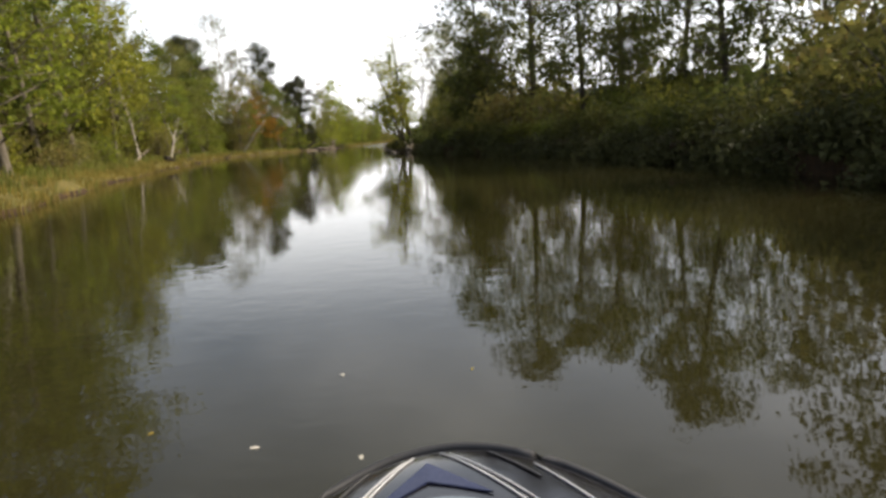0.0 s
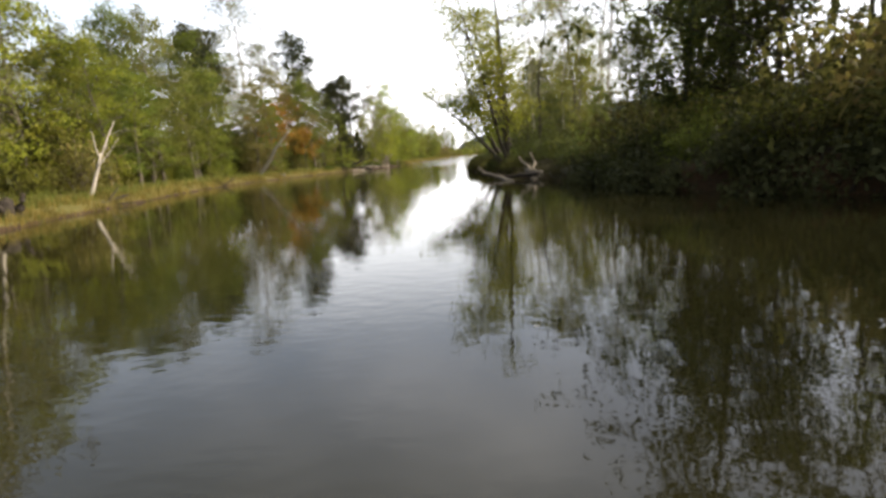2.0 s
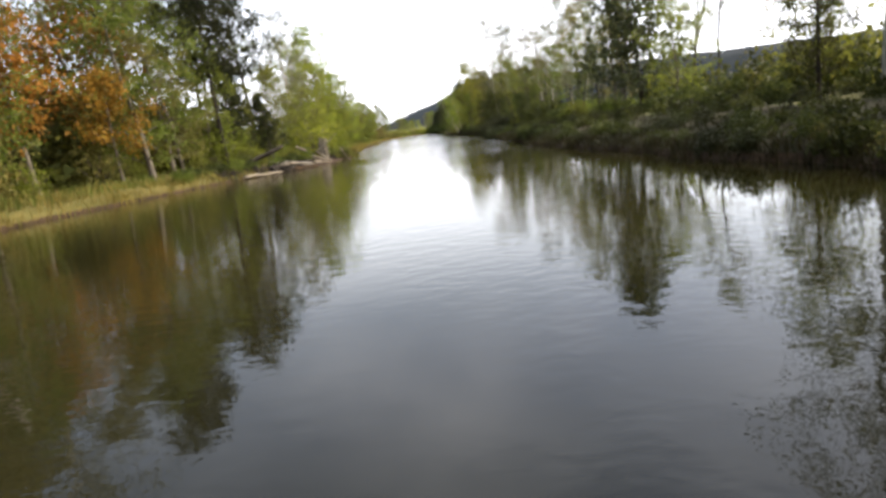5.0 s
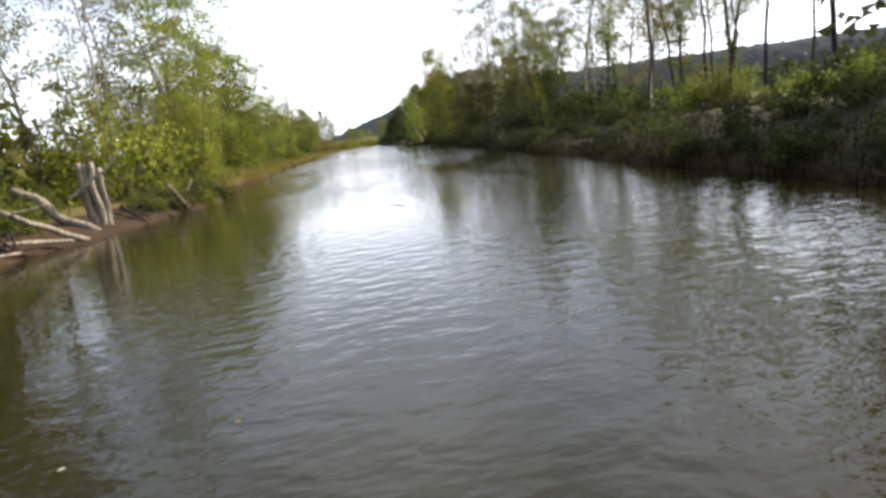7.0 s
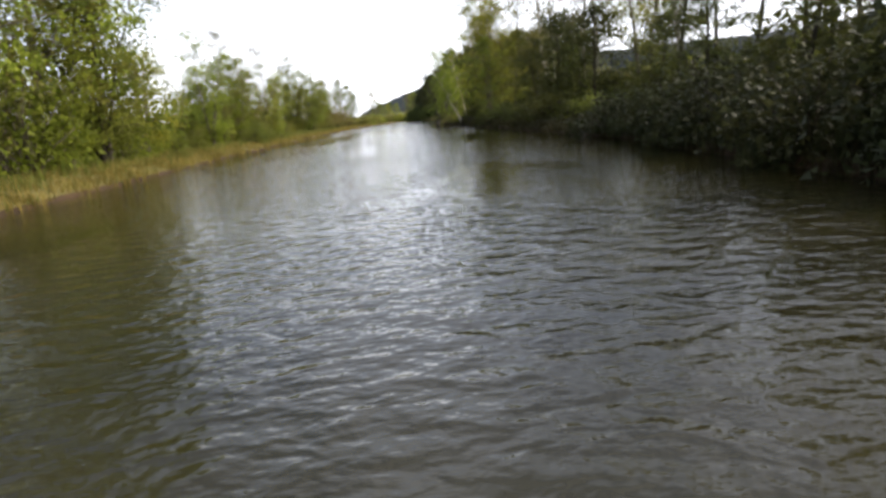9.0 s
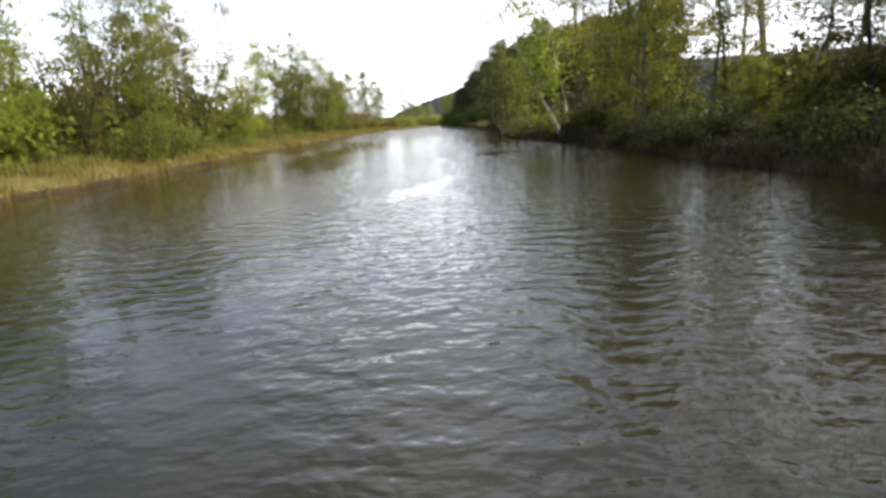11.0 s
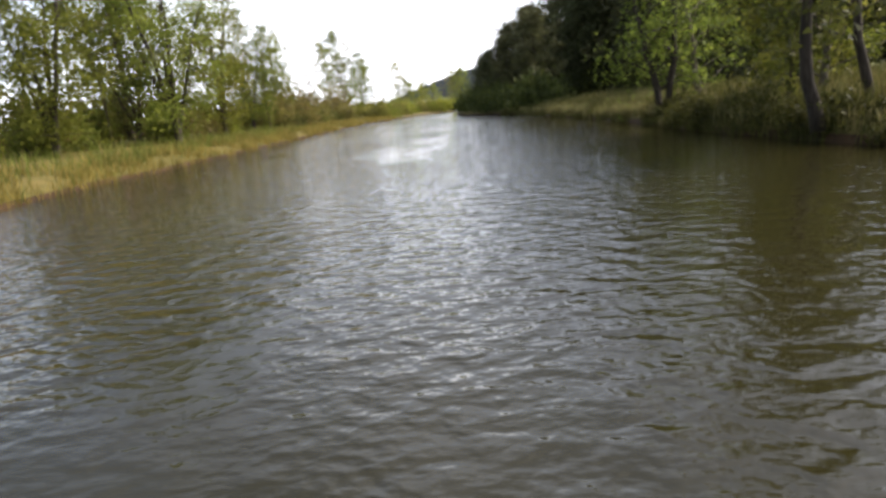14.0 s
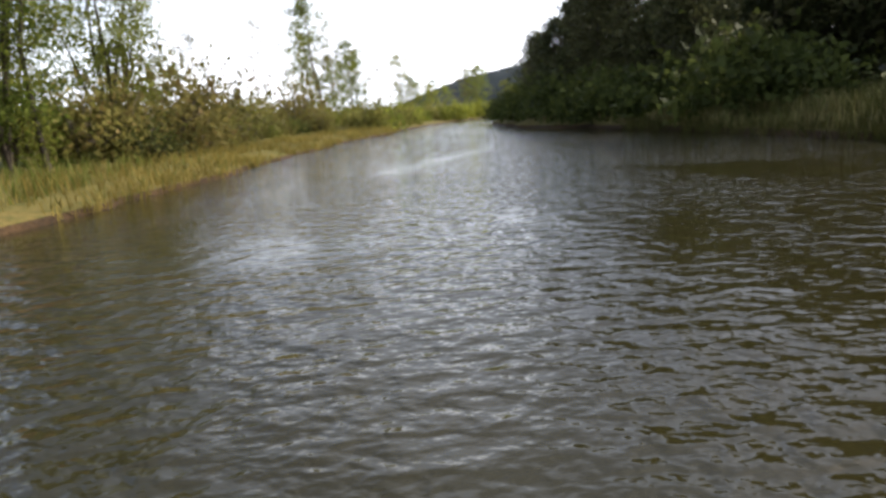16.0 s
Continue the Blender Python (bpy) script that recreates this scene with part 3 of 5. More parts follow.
plant_row("ivy_tree", [(-28.0, 221.9, 9), (-26.9, 191.4, 8), (-27.1, 197.9, 7), (-28, 217.7, 10.5), (-26.4, 258.2, 12), (-28.6, 238, 9.5)])
plant_row("spreading_green", [(-28.6, 233.5, 9.5), (-31.0, 194.5, 9.5), (-26.6, 240.5, 11.5), (-27.2, 249.7, 11.5), (-27.9, 258.9, 9.5), (-27.6, 264.4, 7.5),
                              (-30, 186, 7)])
plant_row("spreading_olive", [(-27.9, 244.3, 8.5), (-25.0, 136.8, 6), (-29.7, 261.9, 7.5), (-29, 241.8, 8.5), (-28, 181, 7), (-27, 188, 6)])
plant_row("grey_tree", [(-28.4, 212, 8.5), (-30, 202, 8), (-29, 290, 7)])
plant_row("broadleaf_green", [(-26.5, 305.6, 9.8), (-31.5, 349, 12.5), (-28, 342, 13), (-36, 354, 12.5), (-25.2, 319.2, 9)])
plant_row("thin_tree", [(-23.5, 327.6, 9), (-26, 333, 10), (-30, 318, 9)])
plant_row("spreading_green", [(-25.4, 160.5, 10.5), (-31.5, 246, 12.5), (-27.5, 150.5, 9)])
plant_row("broadleaf_green", [(-25.6, 161.5, 10.5), (-26.6, 158, 9)], 1.15)
plant_row("ivy_tree", [(-34, 240.5, 11.5), (-33, 276, 9)])
plant_row("spreading_olive", [(-26.5, 153.5, 8), (-26.6, 185, 7.2), (-27.2, 192.5, 7.8), (-26.5, 197.5, 7), (-27.4, 201.5, 7.4)])
plant_row("spreading_light", [(-26.2, 189.5, 6.2), (-26.4, 181, 6), (-26.3, 205, 5.6), (-27.4, 211, 6.6)])
plant_row("spreading_green", [(-26.2, 136.5, 8.0)])
plant_row("bush_green", [(-23.9, 186.0, 2.2), (-24.2, 188.5, 1.9), (-24.0, 183.5, 1.8), (-24.1, 197.0, 1.7)])
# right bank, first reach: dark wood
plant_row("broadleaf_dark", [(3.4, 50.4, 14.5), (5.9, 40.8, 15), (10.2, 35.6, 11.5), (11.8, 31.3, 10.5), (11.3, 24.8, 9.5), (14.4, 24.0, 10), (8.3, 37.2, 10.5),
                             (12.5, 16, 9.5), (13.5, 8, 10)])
plant_row("thin_tree", [(4.5, 55.4, 13), (10.5, 39.4, 11), (14.7, 29, 11.5), (13, 34, 10), (7, 50, 13), (16, 22, 10), (2.3, 64, 7.5), (0.5, 70.5, 8), (11, 45, 14), (17, 33, 14), (9, 52, 13)])
plant_row("grey_tree", [(0.8, 82, 11), (-1, 90, 10), (3, 72, 12), (4, 84, 12), (2, 92, 11)])
plant_row("broadleaf_light", [(3, 88, 8), (1.5, 97, 8), (-1, 104, 7)])
plant_row("thin_tree", [(-2.2, 67.5, 11), (-0.5, 73, 11), (1.5, 78, 12)])
plant_row("ivy_tree", [(2.3, 57.5, 13), (3.6, 54.6, 13), (7.5, 46.5, 13)])
# right bank, second reach: thin tall trees behind a sloping bank
plant_row("thin_tree", [(4.0, 162.0, 14), (2.2, 136.5, 13), (2.2, 127.9, 13), (5.3, 130.3, 14), (7.3, 129.8, 13), (5.0, 116.2, 12), (2.9, 167.7, 14), (3.0, 153.5, 13), (4.8, 148.9, 14),
                        (2.7, 133.9, 12), (2.4, 130.5, 13), (3.1, 157.1, 12), (9, 141, 14), (7, 158, 14), (1.5, 121, 12), (8, 122, 13), (6.5, 135, 13), (1.1, 160, 12), (4, 110, 12), (9, 150, 14)])
plant_row("ivy_tree", [(1.2, 130.3, 13), (-0.3, 124.2, 11), (1.6, 139, 12), (1.9, 181.7, 13), (0.9, 150.5, 11)])
plant_row("grey_tree", [(1.6, 176, 13), (0.8, 170.3, 12), (0.9, 184, 12), (3, 190, 12), (5, 142, 13), (6, 170, 13), (2, 146, 12)])
plant_row("broadleaf_olive", [(-2.2, 174.0, 6.0), (0.6, 163, 7)])
plant_row("thin_tree", [(-2.9, 193.5, 11), (-2.2, 195.5, 12), (-3.5, 197, 11), (-1.6, 189.2, 12), (-1.4, 182.3, 11)])
plant_row("broadleaf_dark", [(-1.0, 192.5, 5)])
plant_row("broadleaf_dark", [(-3.0, 138.5, 3.2), (-2.6, 142, 3.4), (-2.0, 146, 3.5), (-2.2, 150.5, 3.6), (-1.4, 156, 4.0), (-2.2, 162, 4.6), (-2.4, 168, 4.8), (-2.6, 173, 4.8)], 1.3)
plant_row("spreading_light", [(-2.2, 179, 4.5)])
plant_row("spreading_green", [(1.8, 177, 5)])
plant_row("spreading_green", [(-2.9, 228, 8.5)])
plant_row("broadleaf_green", [(-3.6, 225.5, 7), (-3.4, 233.5, 7.5)], 1.2)
# right bank, last reach: dark conifers behind reeds
plant_row("conifer_dense", [(8.7, 259.4, 13), (9.8, 275, 14.5), (13.0, 268, 15), (12.6, 260.5, 14), (12.9, 254, 13), (2.7, 285.1, 13), (5.6, 281.8, 14),
                            (6.8, 276.5, 13), (-2.4, 293.9, 9), (-0.1, 288.8, 12), (-5.6, 300, 6.5), (-4, 296.5, 7), (4.1, 290, 14), (9.5, 268, 13), (-6.4, 295.5, 5)])
plant_row("broadleaf_dark", [(10.9, 250.3, 12), (10.3, 238.5, 8.5), (11.0, 229.5, 6), (15, 244, 10), (15, 235, 8)], 1.2)
plant_row("conifer_dense", [(-3.4, 270.5, 9), (1, 303, 12), (-6.3, 288.6, 6), (-4.6, 282.5, 8), (7.5, 284, 14), (14, 278, 14), (3, 275.5, 11), (5.5, 264, 12), (-5, 305, 6.5)])
plant_row("ivy_tree", [(-5.0, 224.6, 7), (-3.0, 236, 9)])
plant_row("thin_tree", [(-2.4, 201.5, 12), (-2.0, 202.6, 12.5), (-1.2, 203.4, 12), (9, 281, 15), (13, 287, 15)])


def strip(side, kinds, y0, y1, step, near, far, low, high, seed, wide=1.0, joined="", sprays=580):
    """Undergrowth or wood along a stretch of bank, unevenly spaced."""
    rng = np.random.default_rng(seed)
    y, mass, mats, index = y0, [], [], []
    while y < y1:
        d = rng.uniform(near, far)
        yy = y + rng.uniform(-0.4, 0.4) * step
        x = line_x(LEFT_BANK, yy) - d if side < 0 else line_x(RIGHT_BANK, yy) + d
        kind, h = kinds[int(rng.integers(len(kinds)))], rng.uniform(low, high)
        y += step * rng.uniform(0.7, 1.3)
        if not joined:
            plant(kind, x, yy, h, wide)
            continue
        a, s = rng.uniform(0, 6.28), h / KINDS[kind][3]
        tri = shapes[kind, int(rng.integers(VARIANTS))].reshape(-1, 9)
        tri = tri[np.linspace(0, len(tri) - 1, min(sprays, len(tri))).astype(int)]
        coarse = min(2.2, 1.15 * math.sqrt(len(shapes[kind, 0]) / 3 / len(tri)))
        v = tri.reshape(-1, 3) * s
        v = np.stack([v[:, 0] * math.cos(a) - v[:, 1] * math.sin(a), v[:, 0] * math.sin(a) + v[:, 1] * math.cos(a), v[:, 2]], 1)
        tri = v.reshape(-1, 3, 3)
        mid = tri.mean(axis=1, keepdims=True)
        v = (mid + (tri - mid) * coarse).reshape(-1, 3)
        mass.append(v + np.array([x, yy, ground_z(x, yy) - 0.03]))
        if KINDS[kind][5] not in mats:
            mats.append(KINDS[kind][5])
        index += [mats.index(KINDS[kind][5])] * (len(v) // 3)
    if joined:
        v = np.concatenate(mass)
        tagged(new("undergrowth", mesh_from("undergrowth", v, np.arange(len(v)).reshape(-1, 3), mats, index, smooth=False)), joined, "undergrowth", kind="stuff")


# left undergrowth and the wood behind
strip(-1, ["bush_light", "bush_green", "bush_olive"], 10, 112, 2.6, 3.8, 6.5, 1.6, 3.4, 1)
strip(-1, ["broadleaf_green", "broadleaf_olive", "broadleaf_green", "broadleaf_light"], 56, 112, 5.0, 11, 18, 8.5, 11, 3)
strip(-1, ["broadleaf_green", "broadleaf_light", "broadleaf_olive"], 12, 56, 4.0, 8, 14, 10, 13, 33, 1.2)
strip(-1, ["bush_light", "bush_light", "bush_green"], 112, 178, 2.6, 3.0, 5.5, 2.2, 4.2, 5)
strip(-1, ["bush_green", "bush_light", "bush_olive"], 178, 300, 3.0, 4.5, 7.0, 1.3, 2.6, 6)
strip(-1, ["bush_olive", "bush_green", "bush_light"], 296, 345, 2.2, 0.8, 5.0, 1.6, 3.4, 8, joined="mixed green shrubs on the far bank")
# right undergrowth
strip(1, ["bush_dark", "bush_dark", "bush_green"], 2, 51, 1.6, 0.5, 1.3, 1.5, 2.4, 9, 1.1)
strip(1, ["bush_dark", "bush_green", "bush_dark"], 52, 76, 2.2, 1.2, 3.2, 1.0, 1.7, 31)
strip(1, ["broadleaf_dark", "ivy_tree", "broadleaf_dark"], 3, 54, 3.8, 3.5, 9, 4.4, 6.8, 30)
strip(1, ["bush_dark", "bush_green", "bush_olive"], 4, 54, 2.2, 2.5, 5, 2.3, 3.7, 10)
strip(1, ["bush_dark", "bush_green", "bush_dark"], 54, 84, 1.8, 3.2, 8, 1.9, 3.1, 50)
strip(1, ["bush_dark", "bush_green", "bush_dark", "bush_dark"], 74, 138, 1.9, 5.5, 9.0, 1.0, 1.7, 12, joined="dark shrubs along the top of the sloping bank")
strip(1, ["bush_evergreen"], 138, 153, 1.3, 0.2, 1.8, 1.3, 2.2, 64, 1.2)
strip(1, ["bush_dark", "bush_green"], 153, 194, 2.0, 0.6, 2.2, 1.1, 2.0, 13, 1.15)
strip(1, ["bush_dark", "bush_green", "bush_dark"], 140, 194, 2.4, 4, 8, 1.7, 2.8, 14, joined="dark shrubs among the leaning trees")
strip(1, ["broadleaf_olive", "grey_tree", "broadleaf_green"], 150, 184, 7.0, 12, 20, 9, 13, 15)
strip(1, ["bush_dark"], 262, 318, 1.9, 0.6, 3.0, 1.6, 3.4, 17, 1.2, "dark shrubs at the foot of the conifers")
strip(1, ["conifer_dense"], 250, 330, 6.0, 18, 30, 12, 16, 18)
strip(1, ["broadleaf_dark", "broadleaf_green", "ivy_tree", "broadleaf_dark"], 56, 98, 3.6, 4.5, 10, 3.4, 5.2, 70)
# the bend, far up the river
strip(-1, ["broadleaf_light", "broadleaf_green", "broadleaf_olive"], 338, 410, 4.0, 3, 12, 5, 9, 19)
strip(1, ["broadleaf_green", "broadleaf_dark"], 312, 380, 5.0, 3, 14, 8, 13, 21)
strip(-1, ["bush_green", "bush_dark"], 16, 112, 3.2, 7, 11, 2.6, 4.5, 2, joined="shaded green undergrowth between the tree trunks")
strip(-1, ["bush_green", "bush_light"], 178, 335, 6.0, 8, 13, 1.5, 3.0, 7, joined="low scattered shrubs on open ground")
strip(1, ["bush_green", "bush_dark", "bush_olive"], 10, 56, 3.0, 6, 11, 2.6, 4.4, 11, joined="dark undergrowth inside the wood")
strip(1, ["bush_dark", "bush_evergreen"], 205, 285, 4.0, 9, 13, 1.8, 3.5, 16, joined="dark undergrowth at the edge of the conifers")
strip(-1, ["bush_light", "bush_green"], 338, 400, 2.2, 0.2, 3, 2, 3.5, 20, joined="light green shrubs along the far bend")
strip(-1, ["broadleaf_green", "broadleaf_dark", "broadleaf_olive"], 5, 116, 2.4, 18, 36, 7, 10.5, 22, joined="dense green wood behind the bank trees")
strip(-1, ["bush_green", "bush_dark", "bush_olive"], 5, 125, 1.6, 8, 20, 3.5, 5.5, 23, joined="shaded green brush below the wood")
strip(1, ["broadleaf_dark", "broadleaf_green"], 0, 52, 2.0, 8, 20, 3.6, 5.6, 24, joined="dark wood behind the bank trees")
strip(1, ["broadleaf_dark", "broadleaf_green"], 54, 98, 2.0, 10, 22, 3.0, 4.6, 71, joined="dark wood behind the point of the bank")
strip(1, ["bush_dark", "bush_green", "bush_dark", "bush_green"], 75, 194, 1.5, 10, 28, 1.5, 2.4, 25, joined="dull brush among the thin trees")
strip(1, ["broadleaf_olive", "broadleaf_green"], 80, 235, 4.0, 40, 90, 2.5, 3.8, 26, joined="low scrub on the flat behind the thin trees")
strip(-1, ["bush_green", "bush_olive", "bush_light"], 125, 345, 1.8, 7, 22, 2.0, 3.4, 27, joined="low green brush behind the bank trees")
strip(-1, ["broadleaf_olive", "broadleaf_green"], 130, 400, 6.0, 60, 120, 3, 5, 28, joined="far low tree line beyond the field")
strip(1, ["conifer_dense"], 248, 330, 2.6, 14, 34, 9, 13, 29, joined="dark wood behind the reeds")
plant_row("conifer_dense", [(1.2, 114.5, 10.5)])
plant_row("bush_green", [(-0.8, 124.5, 3.0), (0.2, 126.0, 2.6)])
strip(1, ["bush_dark", "bush_dark", "bush_evergreen"], 62, 140, 0.75, 0.1, 2.6, 0.3, 0.7, 40, joined="low dull brambles covering the sloping bank")
strip(1, ["bush_dark", "bush_green"], 186, 197, 0.9, 0.2, 2.0, 0.7, 1.3, 41, joined="dark brambles hanging over the cut bank")
strip(-1, ["spreading_light", "spreading_green", "spreading_light"], 136, 168, 3.6, 5.5, 9.5, 4.0, 6.5, 51)
plant_row("bush_dark", [(-22.0, 129.5, 1.3), (-22.3, 131, 1.1), (-23, 128.4, 1.9)])
strip(1, ["bush_dark", "bush_green"], 56, 110, 1.2, 8, 20, 1.8, 2.8, 52, joined="shaded brush inside the wood")
strip(-1, ["bush_olive", "bush_dark"], 262, 300, 2.4, 3.5, 7, 1.2, 2.4, 53)
plant_row("bush_olive", [(-27.0, 263, 3.4), (-27.5, 268, 3.8), (-27.5, 274, 4.2), (-28, 283, 4), (-27, 292, 4)])
plant_row("grey_tree", [(-28.5, 270, 5), (-30, 281, 5.5)])
strip(-1, ["bush_dark", "bush_green"], 121, 131, 1.1, 0.5, 1.8, 0.8, 1.5, 54)
strip(-1, ["bush_dark", "bush_green"], 108, 121, 1.2, 2.4, 4.0, 0.9, 1.6, 65)
strip(1, ["bush_evergreen"], 130, 150, 0.7, 0.0, 0.9, 0.6, 1.1, 55, 1.1, joined="overhanging brush along the cut bank, near-black for shade")
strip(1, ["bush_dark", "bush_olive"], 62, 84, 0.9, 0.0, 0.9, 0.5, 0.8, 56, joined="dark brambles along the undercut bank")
plant_row("grey_tree", [(-25.5, 131, 8.5), (-26.2, 134, 9)])
plant_row("ivy_tree", [(-4.0, 136.5, 10), (-3.2, 139.5, 11)])
strip(-1, ["bush_green", "broadleaf_green", "bush_olive"], 55, 130, 1.3, 9, 17, 4.0, 7.0, 57, joined="close green brush under the wood")
plant_row("broadleaf_light", [(-4.0, 184.8, 8), (-2.0, 189.5, 7)])
plant_row("broadleaf_light", [(-3.4, 187.4, 8.5)])
plant_row("broadleaf_green", [(-2.6, 181, 6.5), (-4.4, 182.5, 5)])
plant_row("broadleaf_dark", [(1.8, 51.6, 7), (1.2, 54.6, 6), (3.4, 47.5, 7.5)])
strip(-1, ["bush_olive", "bush_green", "bush_light"], 168, 212, 2.4, 4.2, 8, 2.6, 4.2, 58, joined="tall mixed shrubs between the bank trees")
strip(1, ["bush_dark", "bush_dark", "bush_evergreen"], 84, 146, 0.42, 2.2, 7.5, 0.35, 0.75, 60, 1.2, "low brambles and dead grass tussocks on the sloping bank", 420)
# near-black growth covering the cut face where it lies in shade
strip(1, ["bush_evergreen"], 4, 52, 0.5, -0.3, 0.15, 0.8, 1.3, 63, 1.1, "brambles over the undercut bank, near-black for its shade", 380)
strip(1, ["bush_dark"], 213, 233, 0.7, 0.0, 0.9, 0.5, 0.9, 61, 1.1, "dark brush along the eroded edge below the reeds", 500)
strip(-1, ["bush_dark", "bush_green"], 102, 117, 0.6, 0.9, 2.4, 0.4, 0.8, 66, 1.1, "low green growth over the washed-up wood", 400)
strip(-1, ["bush_dark", "bush_green"], 121, 131, 0.5, -0.1, 0.7, 0.4, 0.8, 62, 1.1, "dark brush covering the undercut bank", 400)



# ---------------------------------------------------------------- bank grass and reeds
def blades(name, label, category, mat, spots, low, high, width, seed, tilt=0.45):
    """Upright bent blades, two faces each, at the spots given."""
    rng = np.random.default_rng(seed)
    p = np.asarray(spots)
    n = len(p)
    h = rng.uniform(low, high, n)
    a = rng.uniform(0, 6.28, n)
    side = np.stack([np.cos(a), np.sin(a), np.zeros(n)], 1) * (width * rng.uniform(0.6, 1.4, n))[:, None]
    b = rng.uniform(0, 6.28, n)
    lean = np.stack([np.cos(b), np.sin(b), np.zeros(n)], 1) * (h * rng.uniform(0.05, tilt, n))[:, None]
    mid = p + lean * 0.35 + np.stack([np.zeros(n), np.zeros(n), h * 0.6], 1)
    top = p + lean + np.stack([np.zeros(n), np.zeros(n), h], 1)
    verts = np.stack([p - side, p + side, mid + side * 0.7, mid - side * 0.7, top], 1).reshape(-1, 3)
    i = np.arange(n)[:, None] * 5
    faces = [tuple(f) for f in i + np.array([0, 1, 2, 3])] + [tuple(f) for f in i + np.array([3, 2, 4])]
    return tagged(new(name, mesh_from(name, verts, faces, [mat], smooth=False)), label, category, kind="stuff")


def bank_spots(side, y0, y1, near, far, count, seed, clump=0.55):
    rng = np.random.default_rng(seed)
    out = []
    while len(out) < count:
        y = rng.uniform(y0, y1)
        if side < 0 and 109 < y < 134:
            continue
        d = near + (far - near) * rng.uniform(0, 1) ** 1.5
        if noise.noise((0.5 * y, 0.9 * d, seed)) < clump - 1.0 + rng.uniform(0, 0.9):
            continue
        x = line_x(LEFT_BANK, y) - d if side < 0 else line_x(RIGHT_BANK, y) + d
        out.append((x, y, ground_z(x, y) - 0.02))
    return out


blades("bank_grass", "tan and yellow-green grass fringe along the water", "grass", GRASS_TAN, bank_spots(-1, 5, 300, -0.03, 3.4, 46000, 31), 0.16, 0.42, 0.014, 41, 0.8)
blades("bank_grass", "green grass on the bank behind the fringe", "grass", GRASS_GREEN, bank_spots(-1, 5, 260, 1.2, 6.0, 16000, 32), 0.25, 0.6, 0.016, 42)
blades("bank_grass", "dull grass on the sloping bank, darkened for shade", "grass", GRASS_SHADED, bank_spots(1, 50, 212, 0.05, 3.2, 26000, 33, 0.3), 0.1, 0.3, 0.012, 43, 0.9)
blades("bank_grass", "dull grass over the cut edge, darkened for shade", "grass", GRASS_SHADED, bank_spots(1, 50, 200, -0.06, 0.5, 12000, 36, 0.4), 0.14, 0.34, 0.012, 46, 1.3)
blades("bank_grass", "reed grass hanging over the cut edge", "grass", REED_GREEN, bank_spots(1, 198, 270, -0.06, 0.6, 9000, 37, 0.5), 0.2, 0.42, 0.015, 47, 1.2)
blades("reed_bed", "tan reeds in front of the dark trees", "reeds", REED_TAN, bank_spots(1, 212, 268, 0.15, 6.0, 16000, 34, 0.75), 0.3, 0.62, 0.02, 44, 0.45)
blades("bank_grass", "green grass behind the reeds", "grass", REED_GREEN, bank_spots(1, 198, 262, 0.6, 11.0, 18000, 35), 0.35, 0.75, 0.02, 45)


# ---------------------------------------------------------------- dead wood
def rough_limb(verts, faces, a, b, r0, r1, seed, bend=0.06, sides=9, steps=9):
    """A knotty tapering limb from a to b with uneven girth."""
    a, b = Vector(a), Vector(b)
    length = (b - a).length
    pts, rad = [], []
    for i in range(steps + 1):
        k = i / steps
        j = Vector((noise.noise((k * 2.3, seed, 0)), noise.noise((k * 2.3, seed, 5)), noise.noise((k * 2.3, seed, 9)))) * bend * length * math.sin(math.pi * k)
        pts.append(a.lerp(b, k) + j)
        rad.append((r0 + (r1 - r0) * k) * (1 + 0.22 * noise.noise((k * 7, seed, 3))))
    tube(verts, faces, pts, rad, sides)
    return pts


def dead_wood(name, label, category, mat, limbs, group="", seed=1):
    """One piece of dead wood: a main stem and, as its parts, the stubs that stand off it. limbs: (start, end, start radius, end radius)."""
    root = tagged(new(name), label, category, group)
    base = Vector(limbs[0][0])
    root.location = base
    for i, (a, b, r0, r1) in enumerate(limbs):
        v, f = [], []
        rough_limb(v, f, Vector(a) - base, Vector(b) - base, r0, r1, seed + 3.7 * i)
        part("stem" if i == 0 else "branch", mesh_from(name, v, f, [mat]), root)
    return root


DRIFT = "driftwood on the banks"
# left bank, first reach
dead_wood("dead_tree", "bare bone-white forked dead tree on the grassy bank", "dead tree", BARK_PALE,
          [((-25.5, 57.9, 0.3), (-25.6, 59.4, 2.6), 0.11, 0.075), ((-25.6, 59.4, 2.55), (-25.5, 60.8, 4.4), 0.07, 0.02), ((-25.58, 59.2, 2.4), (-26.3, 59.9, 3.9), 0.05, 0.015),
           ((-25.55, 58.7, 1.7), (-24.8, 59.9, 3.4), 0.04, 0.012), ((-25.5, 60.2, 3.6), (-24.7, 60.6, 3.9), 0.025, 0.008)], seed=2)
dead_wood("leaning_snag", "pale barkless dead trunk leaning out over the water", "dead tree", BARK_PALE,
          [((-28.7, 88.4, 0.3), (-24.9, 87.9, 4.75), 0.2, 0.09), ((-26.2, 88.1, 3.2), (-25.4, 88.6, 3.45), 0.05, 0.02), ((-27.3, 88.2, 1.95), (-27.2, 87.6, 2.5), 0.05, 0.02)], seed=4)
dead_wood("fallen_branch", "dark wet forked branch lying at the water's edge", "driftwood", WOOD_WET_SHADED,
          [((-22.4, 51.6, 0.05), (-23.3, 57.6, 0.42), 0.11, 0.05), ((-22.8, 54.4, 0.2), (-22.0, 56.6, 0.05), 0.06, 0.02), ((-23.0, 55.6, 0.3), (-23.2, 56.8, 0.9), 0.04, 0.012)], DRIFT, 6)
